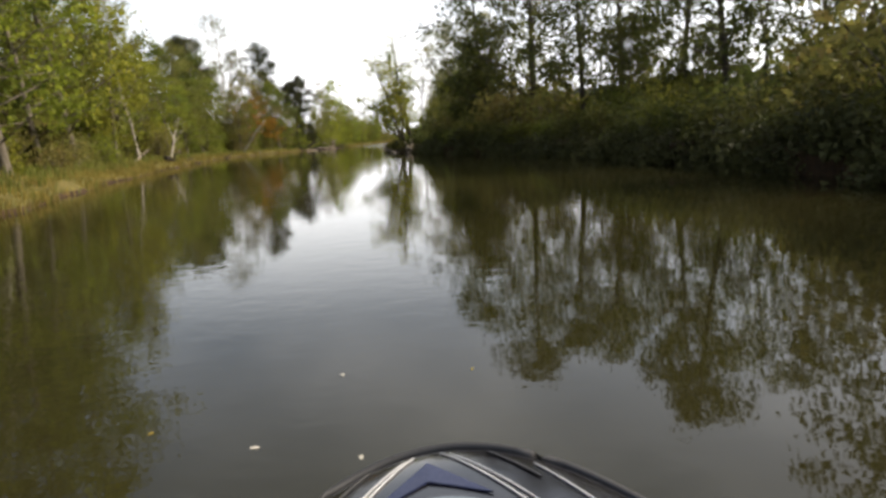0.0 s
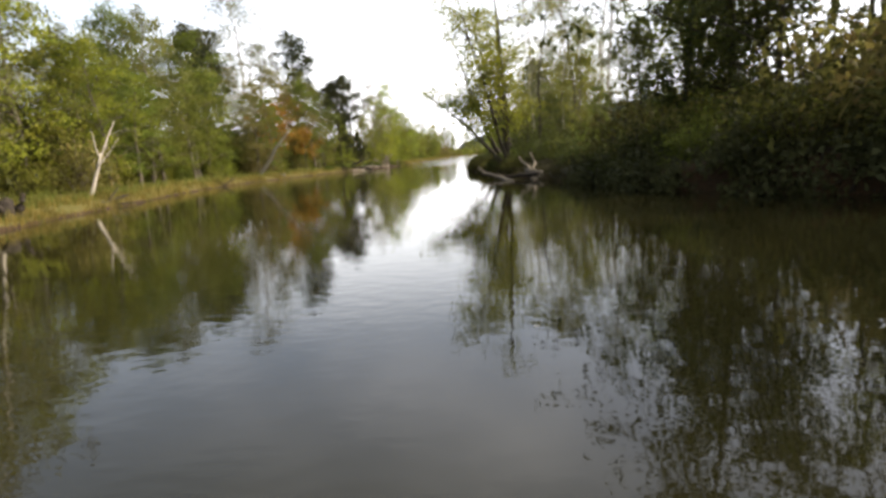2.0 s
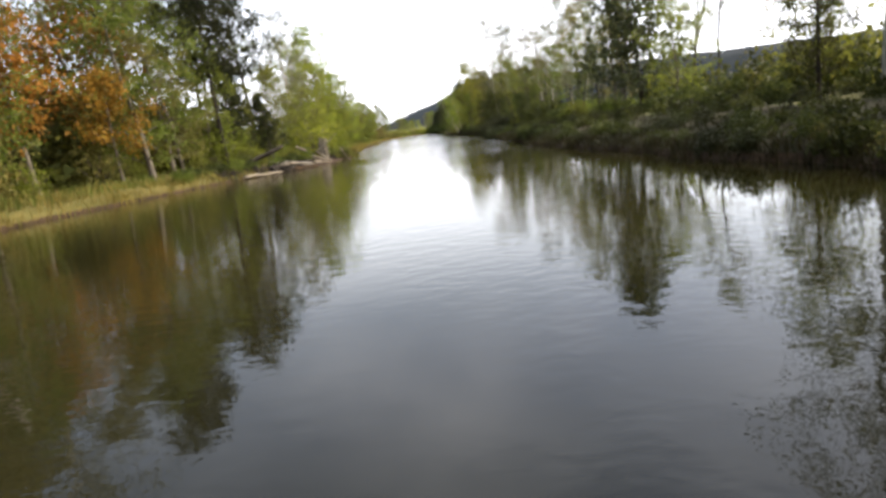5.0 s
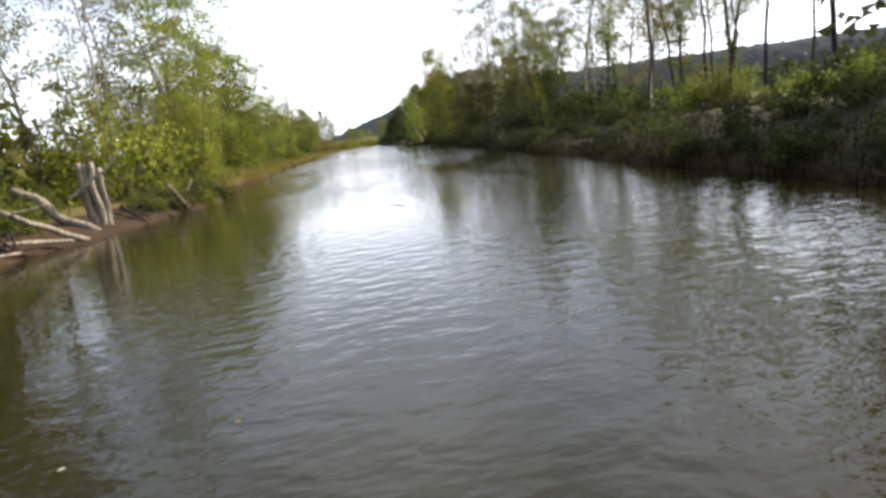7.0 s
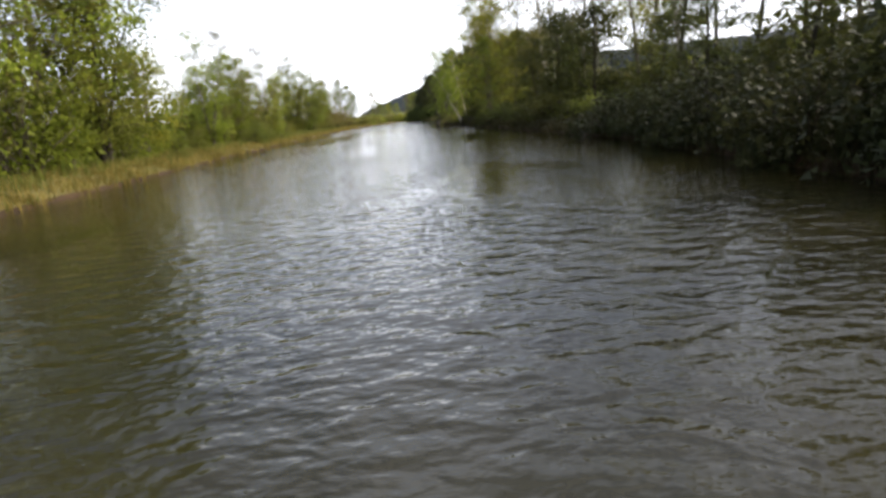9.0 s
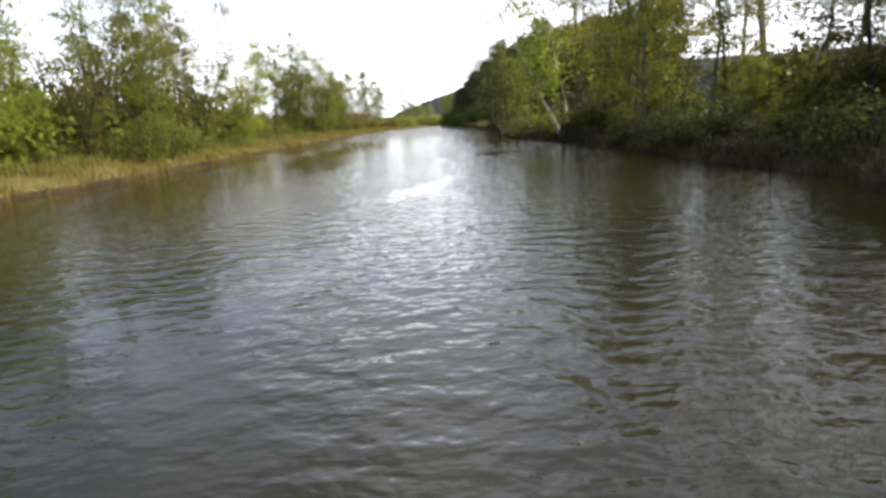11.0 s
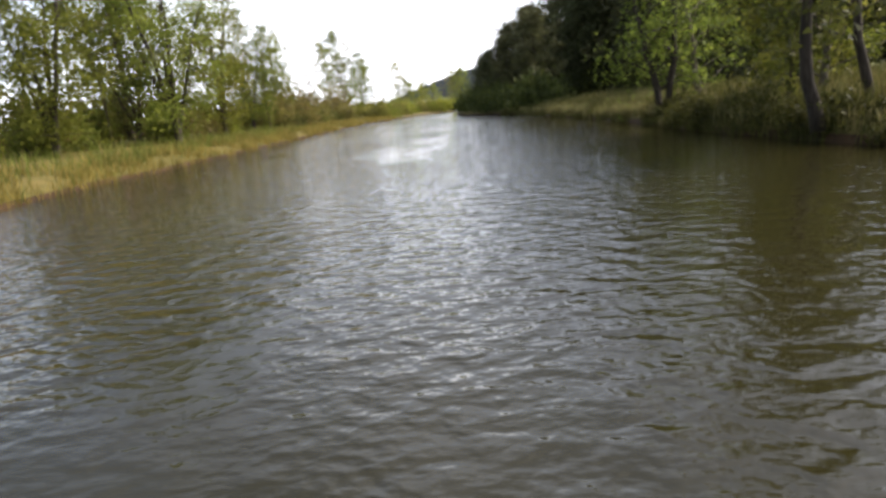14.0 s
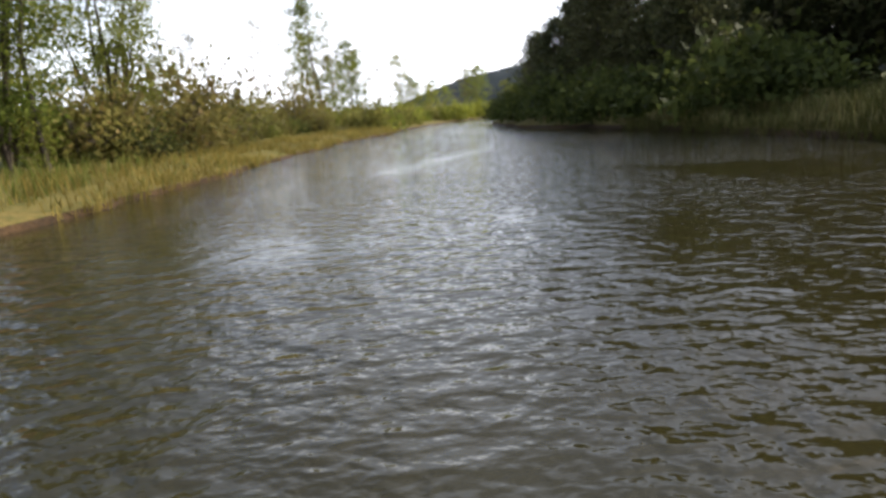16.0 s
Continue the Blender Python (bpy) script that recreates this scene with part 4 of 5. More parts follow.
dead_wood("fallen_branch", "short dark forked branch standing out of the water", "driftwood", WOOD_WET_SHADED,
          [((-26.7, 75.2, -0.1), (-25.9, 76.3, 0.62), 0.09, 0.04), ((-26.4, 75.5, 0.12), (-27.2, 75.9, 0.5), 0.06, 0.025)], DRIFT, 8)
dead_wood("tree_stump", "dark rotten stump block at the edge of the bank", "stump", WOOD_WET_SHADED,
          [((-20.9, 47.0, -0.2), (-21.0, 47.1, 0.85), 0.42, 0.26), ((-20.6, 46.7, -0.1), (-20.4, 46.2, 0.7), 0.24, 0.08), ((-21.3, 47.5, 0.0), (-21.5, 47.8, 0.9), 0.26, 0.1), ((-20.7, 47.2, 0.2), (-20.5, 47.4, 1.05), 0.2, 0.06)], seed=9)
dead_wood("fallen_log", "grey log lying on the grass near the water", "driftwood", WOOD_GREY, [((-22.4, 44.5, 0.4), (-22.2, 46.6, 1.35), 0.1, 0.05), ((-22.3, 45.6, 0.9), (-21.7, 46.2, 1.5), 0.04, 0.015)], DRIFT, 11)
dead_wood("fallen_log", "reddish rotten log end on the bank", "driftwood", BARK_MID, [((-28.3, 91.5, 0.25), (-26.7, 90.2, 0.3), 0.26, 0.2)], DRIFT, 12)
# left bank, second reach: the washed-up pile
dead_wood("tree_stump", "tall pale split stump with ragged upright slivers", "stump", WOOD_GREY,
          [((-20.95, 118.3, 0.0), (-20.93, 118.3, 1.2), 0.17, 0.13), ((-21.14, 118.2, 0.0), (-21.16, 118.2, 1.8), 0.1, 0.075), ((-21.0, 118.12, 0.0), (-20.99, 118.12, 1.74), 0.1, 0.07),
           ((-20.86, 118.14, 0.0), (-20.83, 118.14, 1.78), 0.1, 0.07), ((-20.74, 118.24, 0.0), (-20.7, 118.24, 1.62), 0.09, 0.06)], seed=14)
dead_wood("fallen_branch", "thin bone-white crooked stick leaning on the stump", "driftwood", BARK_PALE, [((-21.35, 117.8, 0.95), (-20.4, 117.85, 1.55), 0.035, 0.03), ((-20.4, 117.85, 1.55), (-19.9, 117.8, 1.95), 0.03, 0.012)], DRIFT, 15)
dead_wood("fallen_log", "weathered grey log sloping down the bank into the water", "driftwood", WOOD_GREY, [((-23.0, 118.6, 1.3), (-20.7, 117.4, 0.12), 0.129, 0.102), ((-22.2, 118.2, 0.95), (-22.1, 117.7, 1.2), 0.034, 0.014)], DRIFT, 16)
dead_wood("fallen_log", "long pale driftwood log along the water's edge", "driftwood", WOOD_GREY, [((-23.0, 113.2, 0.5), (-20.3, 116.0, 0.1), 0.062, 0.04)], DRIFT, 17)
dead_wood("fallen_log", "pale barkless log lying across the pile", "driftwood", BARK_PALE, [((-23.5, 112.0, 0.66), (-20.9, 112.0, 0.26), 0.082, 0.061), ((-22.0, 112.0, 0.4), (-22.0, 111.6, 0.05), 0.034, 0.020)], DRIFT, 18)
dead_wood("fallen_log", "short pale log tilted out of the pile", "driftwood", WOOD_GREY, [((-20.2, 115.5, 0.15), (-20.85, 114.0, 0.98), 0.068, 0.054), ((-20.8, 114.1, 0.9), (-20.2, 114.4, 1.0), 0.027, 0.014)], DRIFT, 19)
dead_wood("fallen_branch", "long thin bleached pole lying along the pile", "driftwood", WOOD_GREY, [((-22.4, 110.3, 0.42), (-20.6, 113.9, 0.2), 0.05, 0.03)], DRIFT, 26)
dead_wood("fallen_branch", "short weathered pole across the pile", "driftwood", WOOD_GREY, [((-22.9, 110.8, 0.4), (-21.2, 111.4, 0.3), 0.055, 0.035), ((-22.0, 111.1, 0.36), (-21.8, 110.6, 0.55), 0.025, 0.012)], DRIFT, 27)
dead_wood("fallen_log", "grey half-sunken log at the waterline", "driftwood", WOOD_GREY, [((-23.3, 105.2, 0.12), (-21.9, 107.7, 0.1), 0.088, 0.061)], DRIFT, 20)
dead_wood("fallen_log", "low dark log under the undercut bank", "driftwood", WOOD_WET_SHADED, [((-22.4, 115.2, 0.05), (-20.9, 117.0, 0.03), 0.15, 0.1)], DRIFT, 21)
dead_wood("fallen_log", "dark fallen trunk leaning against a tree", "driftwood", WOOD_WET_SHADED, [((-24.6, 111.0, 0.7), (-22.6, 112.3, 1.5), 0.16, 0.1)], DRIFT, 22)
dead_wood("root_tangle", "dark tangle of roots in the undercut bank", "roots", WOOD_WET_SHADED,
          [((-22.9, 109.6, 0.35), (-21.9, 110.2, 0.0), 0.12, 0.04), ((-22.8, 109.9, 0.4), (-21.8, 111.0, 0.1), 0.1, 0.03), ((-22.8, 109.2, 0.4), (-22.2, 108.6, -0.05), 0.09, 0.03), ((-22.9, 110.5, 0.5), (-22.0, 109.4, 0.15), 0.08, 0.03)], seed=23)
dead_wood("fallen_branch", "driftwood lodged at the foot of the bank", "driftwood", WOOD_GREY, [((-21.4, 122.9, 0.4), (-19.8, 126.0, 0.1), 0.12, 0.06), ((-20.6, 124.4, 0.25), (-20.4, 124.9, 0.9), 0.04, 0.015)], DRIFT, 24)
dead_wood("root_tangle", "bare pale root hanging down the bank", "roots", WOOD_GREY, [((-20.2, 121.6, 0.9), (-19.7, 121.9, -0.05), 0.04, 0.025), ((-20.0, 121.7, 0.5), (-19.6, 121.5, 0.2), 0.025, 0.01)], seed=25)
# right bank, first reach
dead_wood("fallen_log", "long grey driftwood log curving out of the water", "driftwood", BARK_MID,
          [((-4.2, 55.9, -0.06), (-5.0, 58.3, 0.14), 0.12, 0.1), ((-5.0, 58.2, 0.13), (-5.5, 59.5, 0.28), 0.1, 0.07), ((-5.5, 59.45, 0.27), (-5.85, 60.1, 0.6), 0.065, 0.028)], DRIFT, 30)
dead_wood("fallen_log", "heavy grey driftwood trunk with upturned limbs", "driftwood", BARK_MID,
          [((-2.1, 55.1, -0.1), (-3.5, 58.4, 0.34), 0.19, 0.12), ((-3.3, 57.8, 0.28), (-3.75, 60.2, 1.0), 0.09, 0.03), ((-3.2, 57.9, 0.3), (-3.0, 59.3, 0.62), 0.08, 0.06), ((-3.0, 59.25, 0.6), (-3.2, 60.0, 1.2), 0.06, 0.025),
           ((-2.7, 56.5, 0.1), (-3.4, 56.2, 0.02), 0.1, 0.06)], DRIFT, 31)
dead_wood("fallen_log", "dark sunken log beside the driftwood", "driftwood", WOOD_WET_SHADED, [((-4.7, 57.6, 0.12), (-3.0, 56.6, 0.2), 0.06, 0.1)], DRIFT, 32)


def root_mass(label, x0, y0, x1, y1, high, count, seed, inland=1):
    """Roots hanging from the lip of a cut bank down to the water, tangled and uneven, near-black to stand in for the
    shade there.
    """
    rng = np.random.default_rng(seed)
    limbs = []
    for i in range(count):
        k = rng.uniform(0, 1)
        a = Vector((x0 + (x1 - x0) * k + inland * rng.uniform(0.2, 0.9), y0 + (y1 - y0) * k + rng.normal(0, 0.2), high * rng.uniform(0.6, 1.05)))
        b = Vector((x0 + (x1 - x0) * k + inland * rng.uniform(-0.25, 0.3), a.y + rng.normal(0, 0.16), rng.uniform(-0.12, 0.12 * high)))
        r = rng.uniform(0.014, 0.045)
        limbs.append((tuple(a), tuple(b), r, r * 0.5))
    dead_wood("root_tangle", label, "roots", WOOD_WET_SHADED, limbs, "hanging roots", seed)


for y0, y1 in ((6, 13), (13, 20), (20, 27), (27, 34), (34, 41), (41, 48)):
    root_mass("roots hanging down the undercut bank, blackened for its shade", line_x(RIGHT_BANK, y0), y0, line_x(RIGHT_BANK, y1), y1, 1.0, 60, 80 + y0)
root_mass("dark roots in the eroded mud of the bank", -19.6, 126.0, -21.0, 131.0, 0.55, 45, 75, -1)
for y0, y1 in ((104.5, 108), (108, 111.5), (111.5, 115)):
    root_mass("tangle of roots and sticks filling the bank's dark shadow", line_x(LEFT_BANK, y0), y0, line_x(LEFT_BANK, y1), y1, 0.6, 45, 90 + int(y0), -1)
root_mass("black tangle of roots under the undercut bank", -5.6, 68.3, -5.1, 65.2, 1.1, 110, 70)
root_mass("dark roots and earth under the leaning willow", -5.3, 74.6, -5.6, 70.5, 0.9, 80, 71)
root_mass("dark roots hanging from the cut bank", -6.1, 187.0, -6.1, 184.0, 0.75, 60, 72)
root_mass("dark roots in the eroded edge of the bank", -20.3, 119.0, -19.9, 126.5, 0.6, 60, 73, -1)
# right bank, last reach
dead_wood("tree_stump", "black jagged snag standing at the waterline", "stump", WOOD_WET_SHADED, [((-7.35, 204.4, -0.15), (-7.55, 204.5, 0.55), 0.17, 0.1), ((-7.52, 204.5, 0.5), (-7.85, 204.6, 1.1), 0.08, 0.02)], seed=34)
dead_wood("fallen_branch", "thin dark branch trailing into the water", "driftwood", WOOD_WET_SHADED, [((-7.2, 204.2, 0.5), (-7.7, 201.4, 0.2), 0.04, 0.02)], DRIFT, 35)
dead_wood("tree_stump", "low dark stump at the foot of the bank", "stump", WOOD_WET_SHADED, [((-5.7, 212.8, -0.1), (-5.7, 212.9, 0.32), 0.22, 0.15)], seed=36)
dead_wood("tree_stump", "low dark stump at the foot of the bank", "stump", WOOD_WET_SHADED, [((-6.6, 208.3, -0.1), (-6.6, 208.35, 0.34), 0.2, 0.14)], seed=37)
dead_wood("tree_stump", "broad dark hollow stump under the bushes", "stump", WOOD_WET_SHADED, [((-5.8, 189.6, -0.1), (-5.8, 189.5, 0.9), 0.42, 0.34), ((-5.4, 189.0, 0.0), (-5.3, 188.8, 0.7), 0.25, 0.18)], seed=38)


# ---------------------------------------------------------------- leaning trees over the water
def leaning_tree(label, bark, leaf, stems, seed, boughs, length, per, size, puff):
    """Several stems from one foot that bend out over the river. stems: ((start, middle, end), radius)."""
    rng = np.random.default_rng(seed)
    root = tagged(new("leaning_tree"), label, "tree", "leaning trees")
    base = Vector(stems[0][0][0])
    root.location = base
    ends = []
    for pts, r in stems:
        v, f = [], []
        a, b, c = (Vector(p) - base for p in pts)
        line = []
        for i in range(11):
            k = i / 10
            line.append(a * (1 - k) ** 2 + (b * 2 - (a + c) * 0.5) * 2 * k * (1 - k) + c * k * k + Vector((rng.normal(0, 0.04), rng.normal(0, 0.04), 0)))
        tube(v, f, line, [r * (1 - 0.8 * i / 10) for i in range(11)], 8)
        for i in range(boughs):
            k = rng.uniform(0.35, 1.0) * 10
            s = line[int(min(k, 9))]
            way = Vector((rng.normal(0, 1), rng.normal(0, 1), rng.normal(0.35, 0.5))).normalized()
            e = s + way * length * rng.uniform(0.5, 1.1)
            m = s.lerp(e, 0.55) + Vector((0, 0, 0.12 * length))
            tube(v, f, [s, m, e], [r * 0.3, r * 0.18, r * 0.05], 4)
            ends += [e, m.lerp(e, 0.5)]
            for _ in range(2):
                t = m + Vector((rng.normal(0, 1), rng.normal(0, 1), rng.normal(0, 0.7))) * length * 0.35
                tube(v, f, [m, t], [r * 0.12, r * 0.04], 3)
                ends.append(t)
        part("trunk", mesh_from("leaning_trunk", v, f, [bark]), root)
    lv, lf = leaves(rng, [tuple(e) for e in ends], per, puff, size)
    part("crown", mesh_from("leaning_crown", lv, lf, [leaf], smooth=False), root)
    return root


leaning_tree("willow with several dark stems leaning out over the water", BARK_DARK, LEAF_LIGHT,
             [(((-4.3, 75.4, 0.5), (-6.0, 76.0, 4.0), (-7.6, 77.0, 9.2)), 0.2), (((-3.7, 74.5, 0.5), (-4.9, 74.6, 5.0), (-6.3, 75.2, 11.5)), 0.2),
              (((-4.5, 74.6, 0.5), (-7.4, 76.2, 3.6), (-10.8, 83.0, 6.6)), 0.14), (((-3.6, 73.2, 0.5), (-4.4, 73.2, 4.5), (-4.4, 72.6, 10.0)), 0.19)], 51, 24, 1.9, 30, 0.19, 0.36)
leaning_tree("airy light green tree leaning from the point of the bank", BARK_DARK, LEAF_LIGHT,
             [(((-4.2, 65.6, 0.4), (-4.3, 65.0, 4.8), (-4.6, 63.6, 11.0)), 0.17), (((-4.3, 65.0, 0.4), (-5.2, 63.6, 4.4), (-6.6, 62.0, 9.5)), 0.12)], 55, 22, 2.2, 30, 0.19, 0.36)
leaning_tree("green tree with a pale trunk leaning over the water", BARK_PALE, LEAF_LIGHT,
             [(((-6.1, 189.8, 0.4), (-7.05, 190.6, 2.6), (-9.2, 191.6, 7.4)), 0.12), (((-5.6, 190.0, 0.5), (-5.9, 191.0, 3.5), (-6.8, 192.0, 8.0)), 0.09)], 52, 16, 1.7, 24, 0.2, 0.4)
leaning_tree("dull green tree leaning from the edge of the reeds", BARK_DARK, LEAF_MID,
             [(((-5.3, 232.0, 0.3), (-6.0, 232.0, 2.6), (-7.4, 232.1, 8.6)), 0.17), (((-5.2, 232.3, 0.3), (-4.9, 232.2, 4.0), (-5.0, 232.8, 10.0)), 0.15)], 53, 13, 1.9, 22, 0.19, 0.42)
leaning_tree("two-stemmed dark tree at the water's edge", BARK_DARK, LEAF_DARK_SHADED,
             [(((-6.1, 221.5, 0.2), (-6.6, 221.5, 3.2), (-6.5, 221.6, 7.5)), 0.15), (((-4.5, 222.4, 0.4), (-5.0, 222.5, 3.2), (-5.6, 222.5, 6.8)), 0.12)], 54, 14, 2.2, 24, 0.2, 0.38)


# ---------------------------------------------------------------- small things afloat
def floating_leaf(x, y, size, tone, turn):
    v = [(0, -0.5, 0.004), (0.24, -0.15, 0.008), (0.2, 0.25, 0.01), (0, 0.5, 0.012), (-0.2, 0.25, 0.01), (-0.24, -0.15, 0.008)]
    v = [(a * size, b * size, c * size + 0.003) for a, b, c in v] + [(a * size * 0.96, b * size * 0.96, c * size - 0.002) for a, b, c in v]
    f = [(0, 1, 2, 3), (0, 3, 4, 5), (9, 8, 7, 6), (11, 10, 9, 6)] + [(i, i + 6, (i + 1) % 6 + 6, (i + 1) % 6) for i in range(6)]
    ob = tagged(new("floating_leaf", mesh_from("floating_leaf", v, f, [tone], smooth=False)), "small fallen leaf floating on the river", "leaf", "fallen leaves")
    ob.matrix_basis = pose(x, y, 0.0, 0, 0, turn)
    return ob


LEAF_YELLOW = leaf_material("leaf_fallen_yellow", (0.3, 0.22, 0.05), (0.45, 0.33, 0.08), 0.2)
LEAF_BLEACHED = leaf_material("leaf_fallen_pale", (0.38, 0.36, 0.3), (0.55, 0.52, 0.45), 0.2)
for i, (x, y) in enumerate([(0.09, 3.2), (-0.62, 3.2), (-0.87, 2.42), (-1.4, 2.6), (-0.4, 2.3), (-8.05, 45.3), (-14.9, 105.0), (-15.7, 104.8), (-12.0, 119.1), (-12.5, 119.1), (-13.4, 219.2), (-14.0, 95.8),
                            (-14.3, 197.7), (-11.6, 60.5), (-12.5, 63.8), (-11.8, 186.1), (-9.2, 47.8), (-4.6, 33.0), (-16.2, 70.4), (-12.2, 99.3)]):
    floating_leaf(x, y, 0.03 + 0.008 * (i % 3), LEAF_YELLOW if i % 3 == 0 else LEAF_BLEACHED, 47.0 * i)
dead_wood("floating_stick", "pale thin branch floating on the river", "driftwood", WOOD_GREY, [((-7.71, 60.5, 0.0), (-7.69, 59.75, 0.02), 0.02, 0.012)], DRIFT, 63)
dead_wood("floating_stick", "thin dark stick drifting on the river", "driftwood", WOOD_WET_SHADED, [((-13.75, 114.9, 0.0), (-13.45, 114.4, 0.006), 0.009, 0.005)], DRIFT, 61)
dead_wood("floating_stick", "thin dark stick drifting on the river", "driftwood", WOOD_WET_SHADED, [((-11.57, 117.72, 0.0), (-11.54, 117.64, 0.004), 0.006, 0.004)], DRIFT, 62)


# ---------------------------------------------------------------- the watercraft at the start of the run
def paint_material(name, colour, rough, coat=0.6, metal=0.0):
    m, n, l, p = material(name)
    co = n.new("ShaderNodeTexCoord").outputs["Object"]
    a, b = noise_node(n, l, 9.0, 4.0, co), noise_node(n, l, 160.0, 2.0, co)
    l.new(blend(n, l, remap(n, l, a.outputs["Fac"], 0.4, 0.7, 0, 0.5), colour, tuple(0.75 * v + 0.01 for v in colour)), p.inputs["Base Color"])
    l.new(remap(n, l, b.outputs["Fac"], 0.3, 0.7, rough * 0.8, rough * 1.3), p.inputs["Roughness"])
    p.inputs["Coat Weight"].default_value, p.inputs["Coat Roughness"].default_value, p.inputs["Metallic"].default_value = coat, 0.06, metal
    return m


def build_watercraft():
    """A small jet boat's bow: a rounded hood with a rubber rim, pinstripes, a blue chevron and a smoked panel, on a dark hull."""
    hood_paint = paint_material("hood_grey", (0.006, 0.006, 0.008), 0.13, 0.0, 0.0)
    hull_paint = paint_material("hull_black", (0.015, 0.015, 0.022), 0.25)
    rubber = paint_material("rim_rubber", (0.01, 0.01, 0.011), 0.6, 0.0)
    white = paint_material("stripe_white", (0.45, 0.45, 0.45), 0.35, 0.2)
    blue = paint_material("chevron_blue", (0.004, 0.008, 0.04), 0.4, 0.0)
    smoke = paint_material("smoked_panel", (0.05, 0.065, 0.07), 0.1, 0.8)
    root = tagged(new("personal_watercraft"), "black and grey glossy jet boat afloat on the river", "watercraft")

    def rim_y(x):
        return 1.2 - 1.9 * x * x - 2.2 * abs(x) ** 4

    def top(x, y):
        inset = max(rim_y(x) - y, 0.0)
        return 0.57 + 0.022 * (1 - math.exp(-inset / 0.05)) + 0.1 * min(inset, 0.8) * (1 - (x / 0.62) ** 2) - 0.05 * x * x / 0.3

    def sheet(xs, insets, lift, thick):
        v, f = [], []
        for side in (0, 1):
            for x in xs:
                for s in insets:
                    y = rim_y(x) - s
                    v.append((x, y, top(x, y) + lift - side * thick))
        w, m = len(insets), len(xs) * len(insets)
        for i in range(len(xs) - 1):
            for j in range(w - 1):
                a, b, c, d = i * w + j, (i + 1) * w + j, (i + 1) * w + j + 1, i * w + j + 1
                f += [(a, d, c, b), (a + m, b + m, c + m, d + m)]
        for i in range(len(xs) - 1):
            for j in (0, w - 1):
                a, b = i * w + j, (i + 1) * w + j
                f.append((a, b, b + m, a + m))
        for j in range(w - 1):
            for i in (0, len(xs) - 1):
                a, b = i * w + j, i * w + j + 1
                f.append((a, b, b + m, a + m))
        return v, f

    xs = list(np.linspace(-0.52, 0.52, 41))
    v, f = sheet(xs, [0, 0.01, 0.025, 0.045, 0.07, 0.1, 0.15, 0.2, 0.28, 0.4, 0.6, 0.85], 0.0, 0.03)
    part("hood", mesh_from("hood", v, f, [hood_paint]), root)
    v, f = [], []
    tube(v, f, [(x, rim_y(x) + 0.004, top(x, rim_y(x)) + 0.002) for x in xs], [0.01] * len(xs), 8)
    part("rim", mesh_from("rim", v, f, [rubber]), root, "black rubber rim")
    # hull: lofted sections from bow to stern
    v, f = [], []
    secs = []
    for y, half, keel in ((1.17, 0.06, 0.4), (1.0, 0.3, 0.2), (0.8, 0.46, 0.02), (0.4, 0.53, -0.12), (-0.3, 0.56, -0.18), (-1.2, 0.55, -0.18), (-1.75, 0.5, -0.15)):
        deck = 0.53 if y > 0.3 else 0.5
        secs.append([(-half, y, deck), (-half * 0.98, y, deck - 0.12), (-half * 0.7, y, keel + 0.12), (0, y, keel), (half * 0.7, y, keel + 0.12), (half * 0.98, y, deck - 0.12), (half, y, deck), (0, y, deck + 0.01)])
    for s in secs:
        v += s
    for i in range(len(secs) - 1):
        for k in range(8):
            a, b = i * 8 + k, i * 8 + (k + 1) % 8
            f.append((a, b, b + 8, a + 8))
    f += [tuple(reversed(range(8))), tuple(range(len(v) - 8, len(v)))]
    part("hull", mesh_from("hull", v, f, [hull_paint], smooth=False), root, "glossy black hull")

    def ribbon(a, b, width, mat, name, label, lift=0.004):
        (x0, s0), (x1, s1) = a, b
        v, f = [], []
        for low in (0, 1):
            for i in range(13):
                k = i / 12
                x, s = x0 + (x1 - x0) * k, s0 + (s1 - s0) * k
                wid = width * (0.25 + 0.75 * math.sin(math.pi * min(1, 0.15 + 0.7 * k)))
                for e in (-1, 1):
                    xx = x + e * wid
                    y = rim_y(x) - s
                    v.append((xx, y, top(xx, y) + lift - 0.003 * low))
        for i in range(12):
            a0 = 2 * i
            f += [(a0, a0 + 1, a0 + 3, a0 + 2), (a0 + 26, a0 + 28, a0 + 29, a0 + 27), (a0, a0 + 2, a0 + 28, a0 + 26), (a0 + 1, a0 + 27, a0 + 29, a0 + 3)]
        part(name, mesh_from(name, v, f, [mat]), root, label)

    for e in (-1, 1):
        ribbon((e * 0.028, 0.05), (e * 0.2, 0.3), 0.0018, white, "stripe", "thin white pinstripe")
        ribbon((e * 0.045, 0.06), (e * 0.225, 0.29), 0.0012, white, "stripe", "thin white pinstripe")
        ribbon((e * 0.2, 0.07), (e * 0.33, 0.22), 0.0016, white, "stripe", "thin white pinstripe")
        ribbon((e * 0.12, 0.045), (e * 0.2, 0.13), 0.004, rubber, "groove", "dark moulded groove")
    v, f = [], []
    for low in (0, 1):
        for x, s in ((0, 0.1), (-0.11, 0.235), (0, 0.185), (0.11, 0.235)):
            y = rim_y(x) - s
            v.append((x, y, top(x, y) + 0.005 - 0.003 * low))
    f = [(0, 1, 2), (0, 2, 3), (4, 6, 5), (4, 7, 6), (0, 4, 5, 1), (1, 5, 6, 2), (2, 6, 7, 3), (3, 7, 4, 0)]
    part("chevron", mesh_from("chevron", v, f, [blue], smooth=False), root, "dark blue chevron")
    v, f = [], []
    for low in (0, 1):
        for i in range(17):
            x = -0.15 + 0.01875 * i
            first = 0.25 + 2.2 * x * x
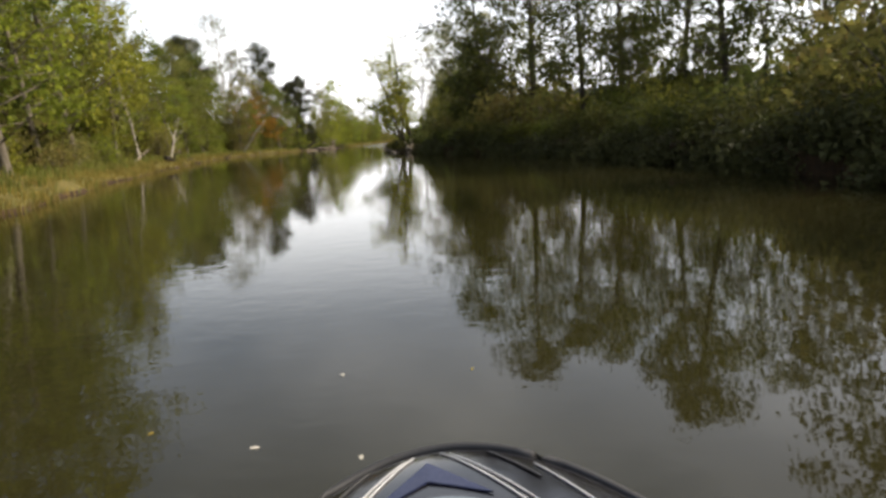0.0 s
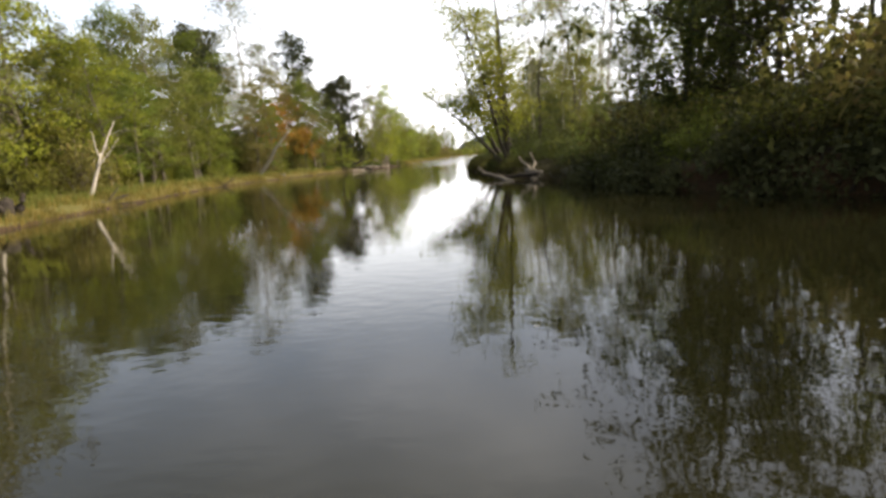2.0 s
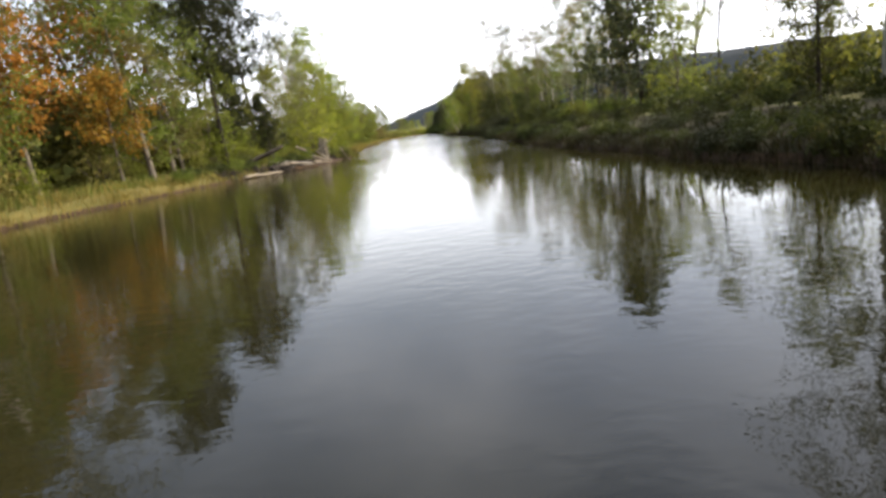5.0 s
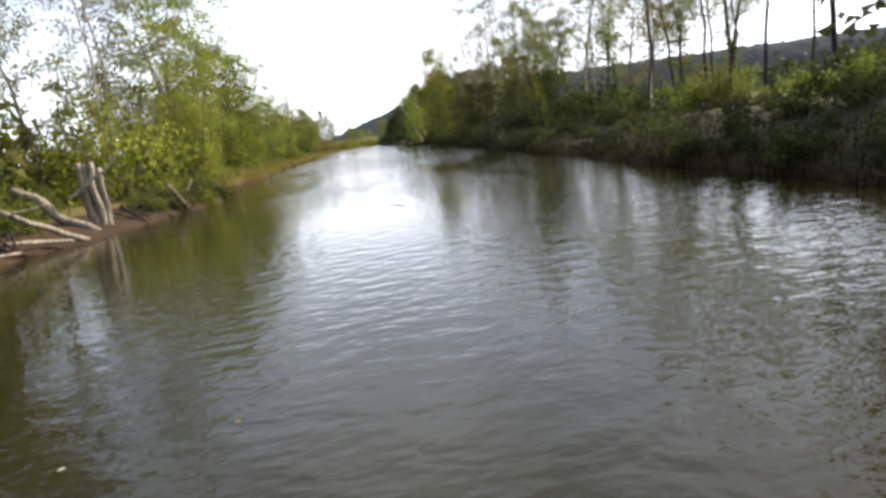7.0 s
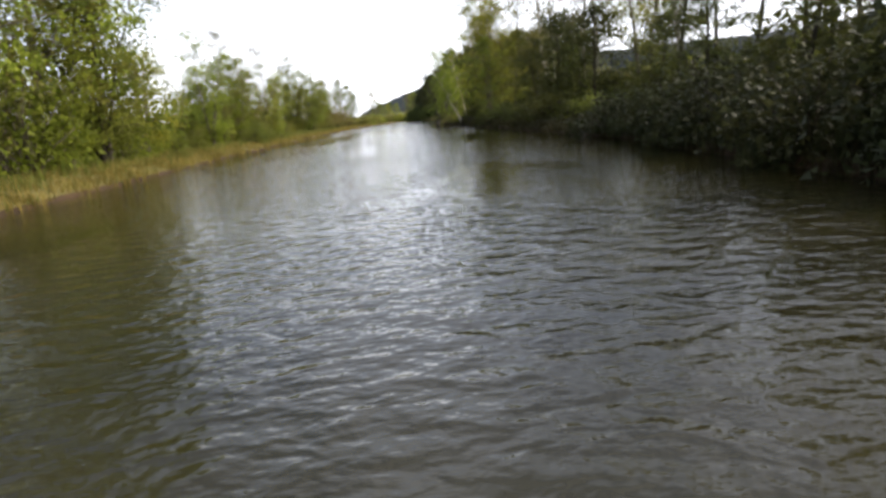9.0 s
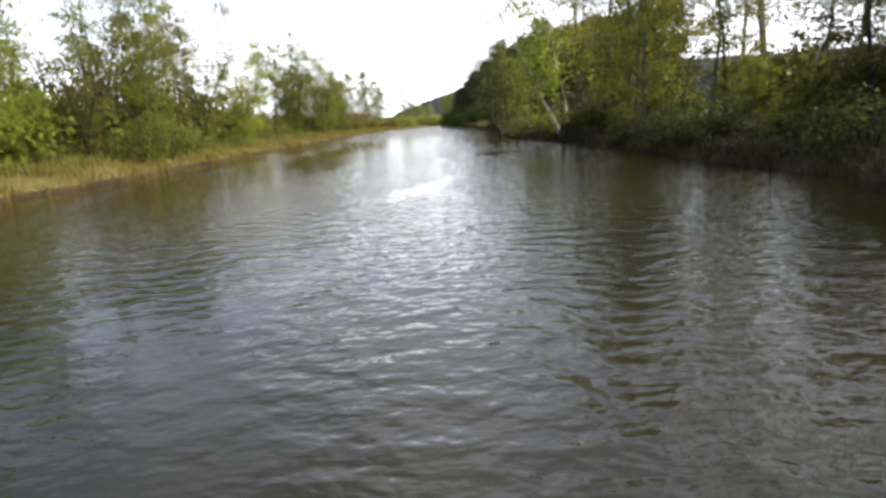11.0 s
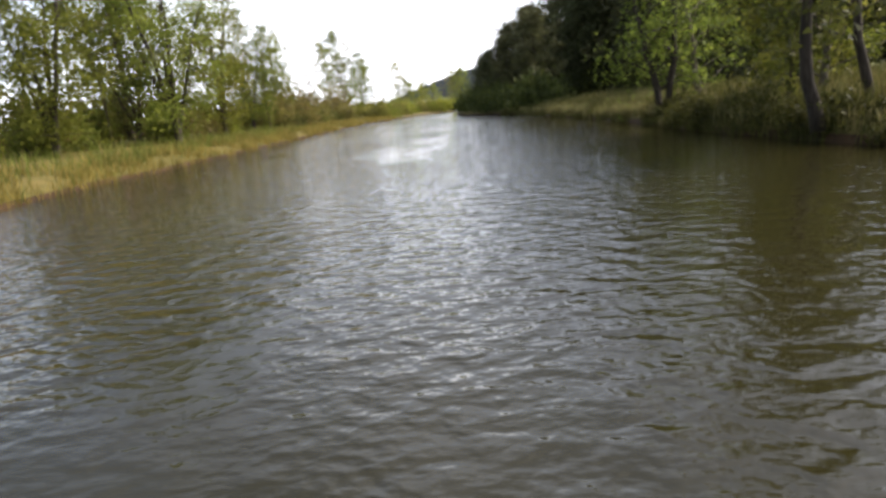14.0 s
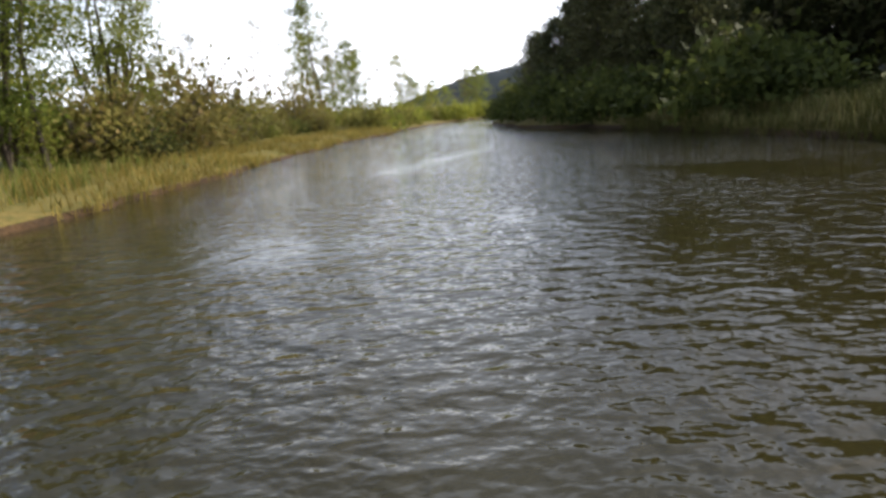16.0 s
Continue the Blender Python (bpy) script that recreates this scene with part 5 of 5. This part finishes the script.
            for j in range(5):
                y = rim_y(x) - first - (0.5 - first) * j / 4
                v.append((x, y, top(x, y) + 0.006 - 0.004 * low))
    for i in range(16):
        for j in range(4):
            a, b, c, d = i * 5 + j, (i + 1) * 5 + j, (i + 1) * 5 + j + 1, i * 5 + j + 1
            f += [(a, d, c, b), (a + 85, b + 85, c + 85, d + 85)]
    part("smoked_panel", mesh_from("smoked_panel", v, f, [smoke]), root, "smoked glossy panel")
    root.matrix_basis = pose(0.085, 0.01, 0.04, 0, -7, 4)
    return root


build_watercraft()
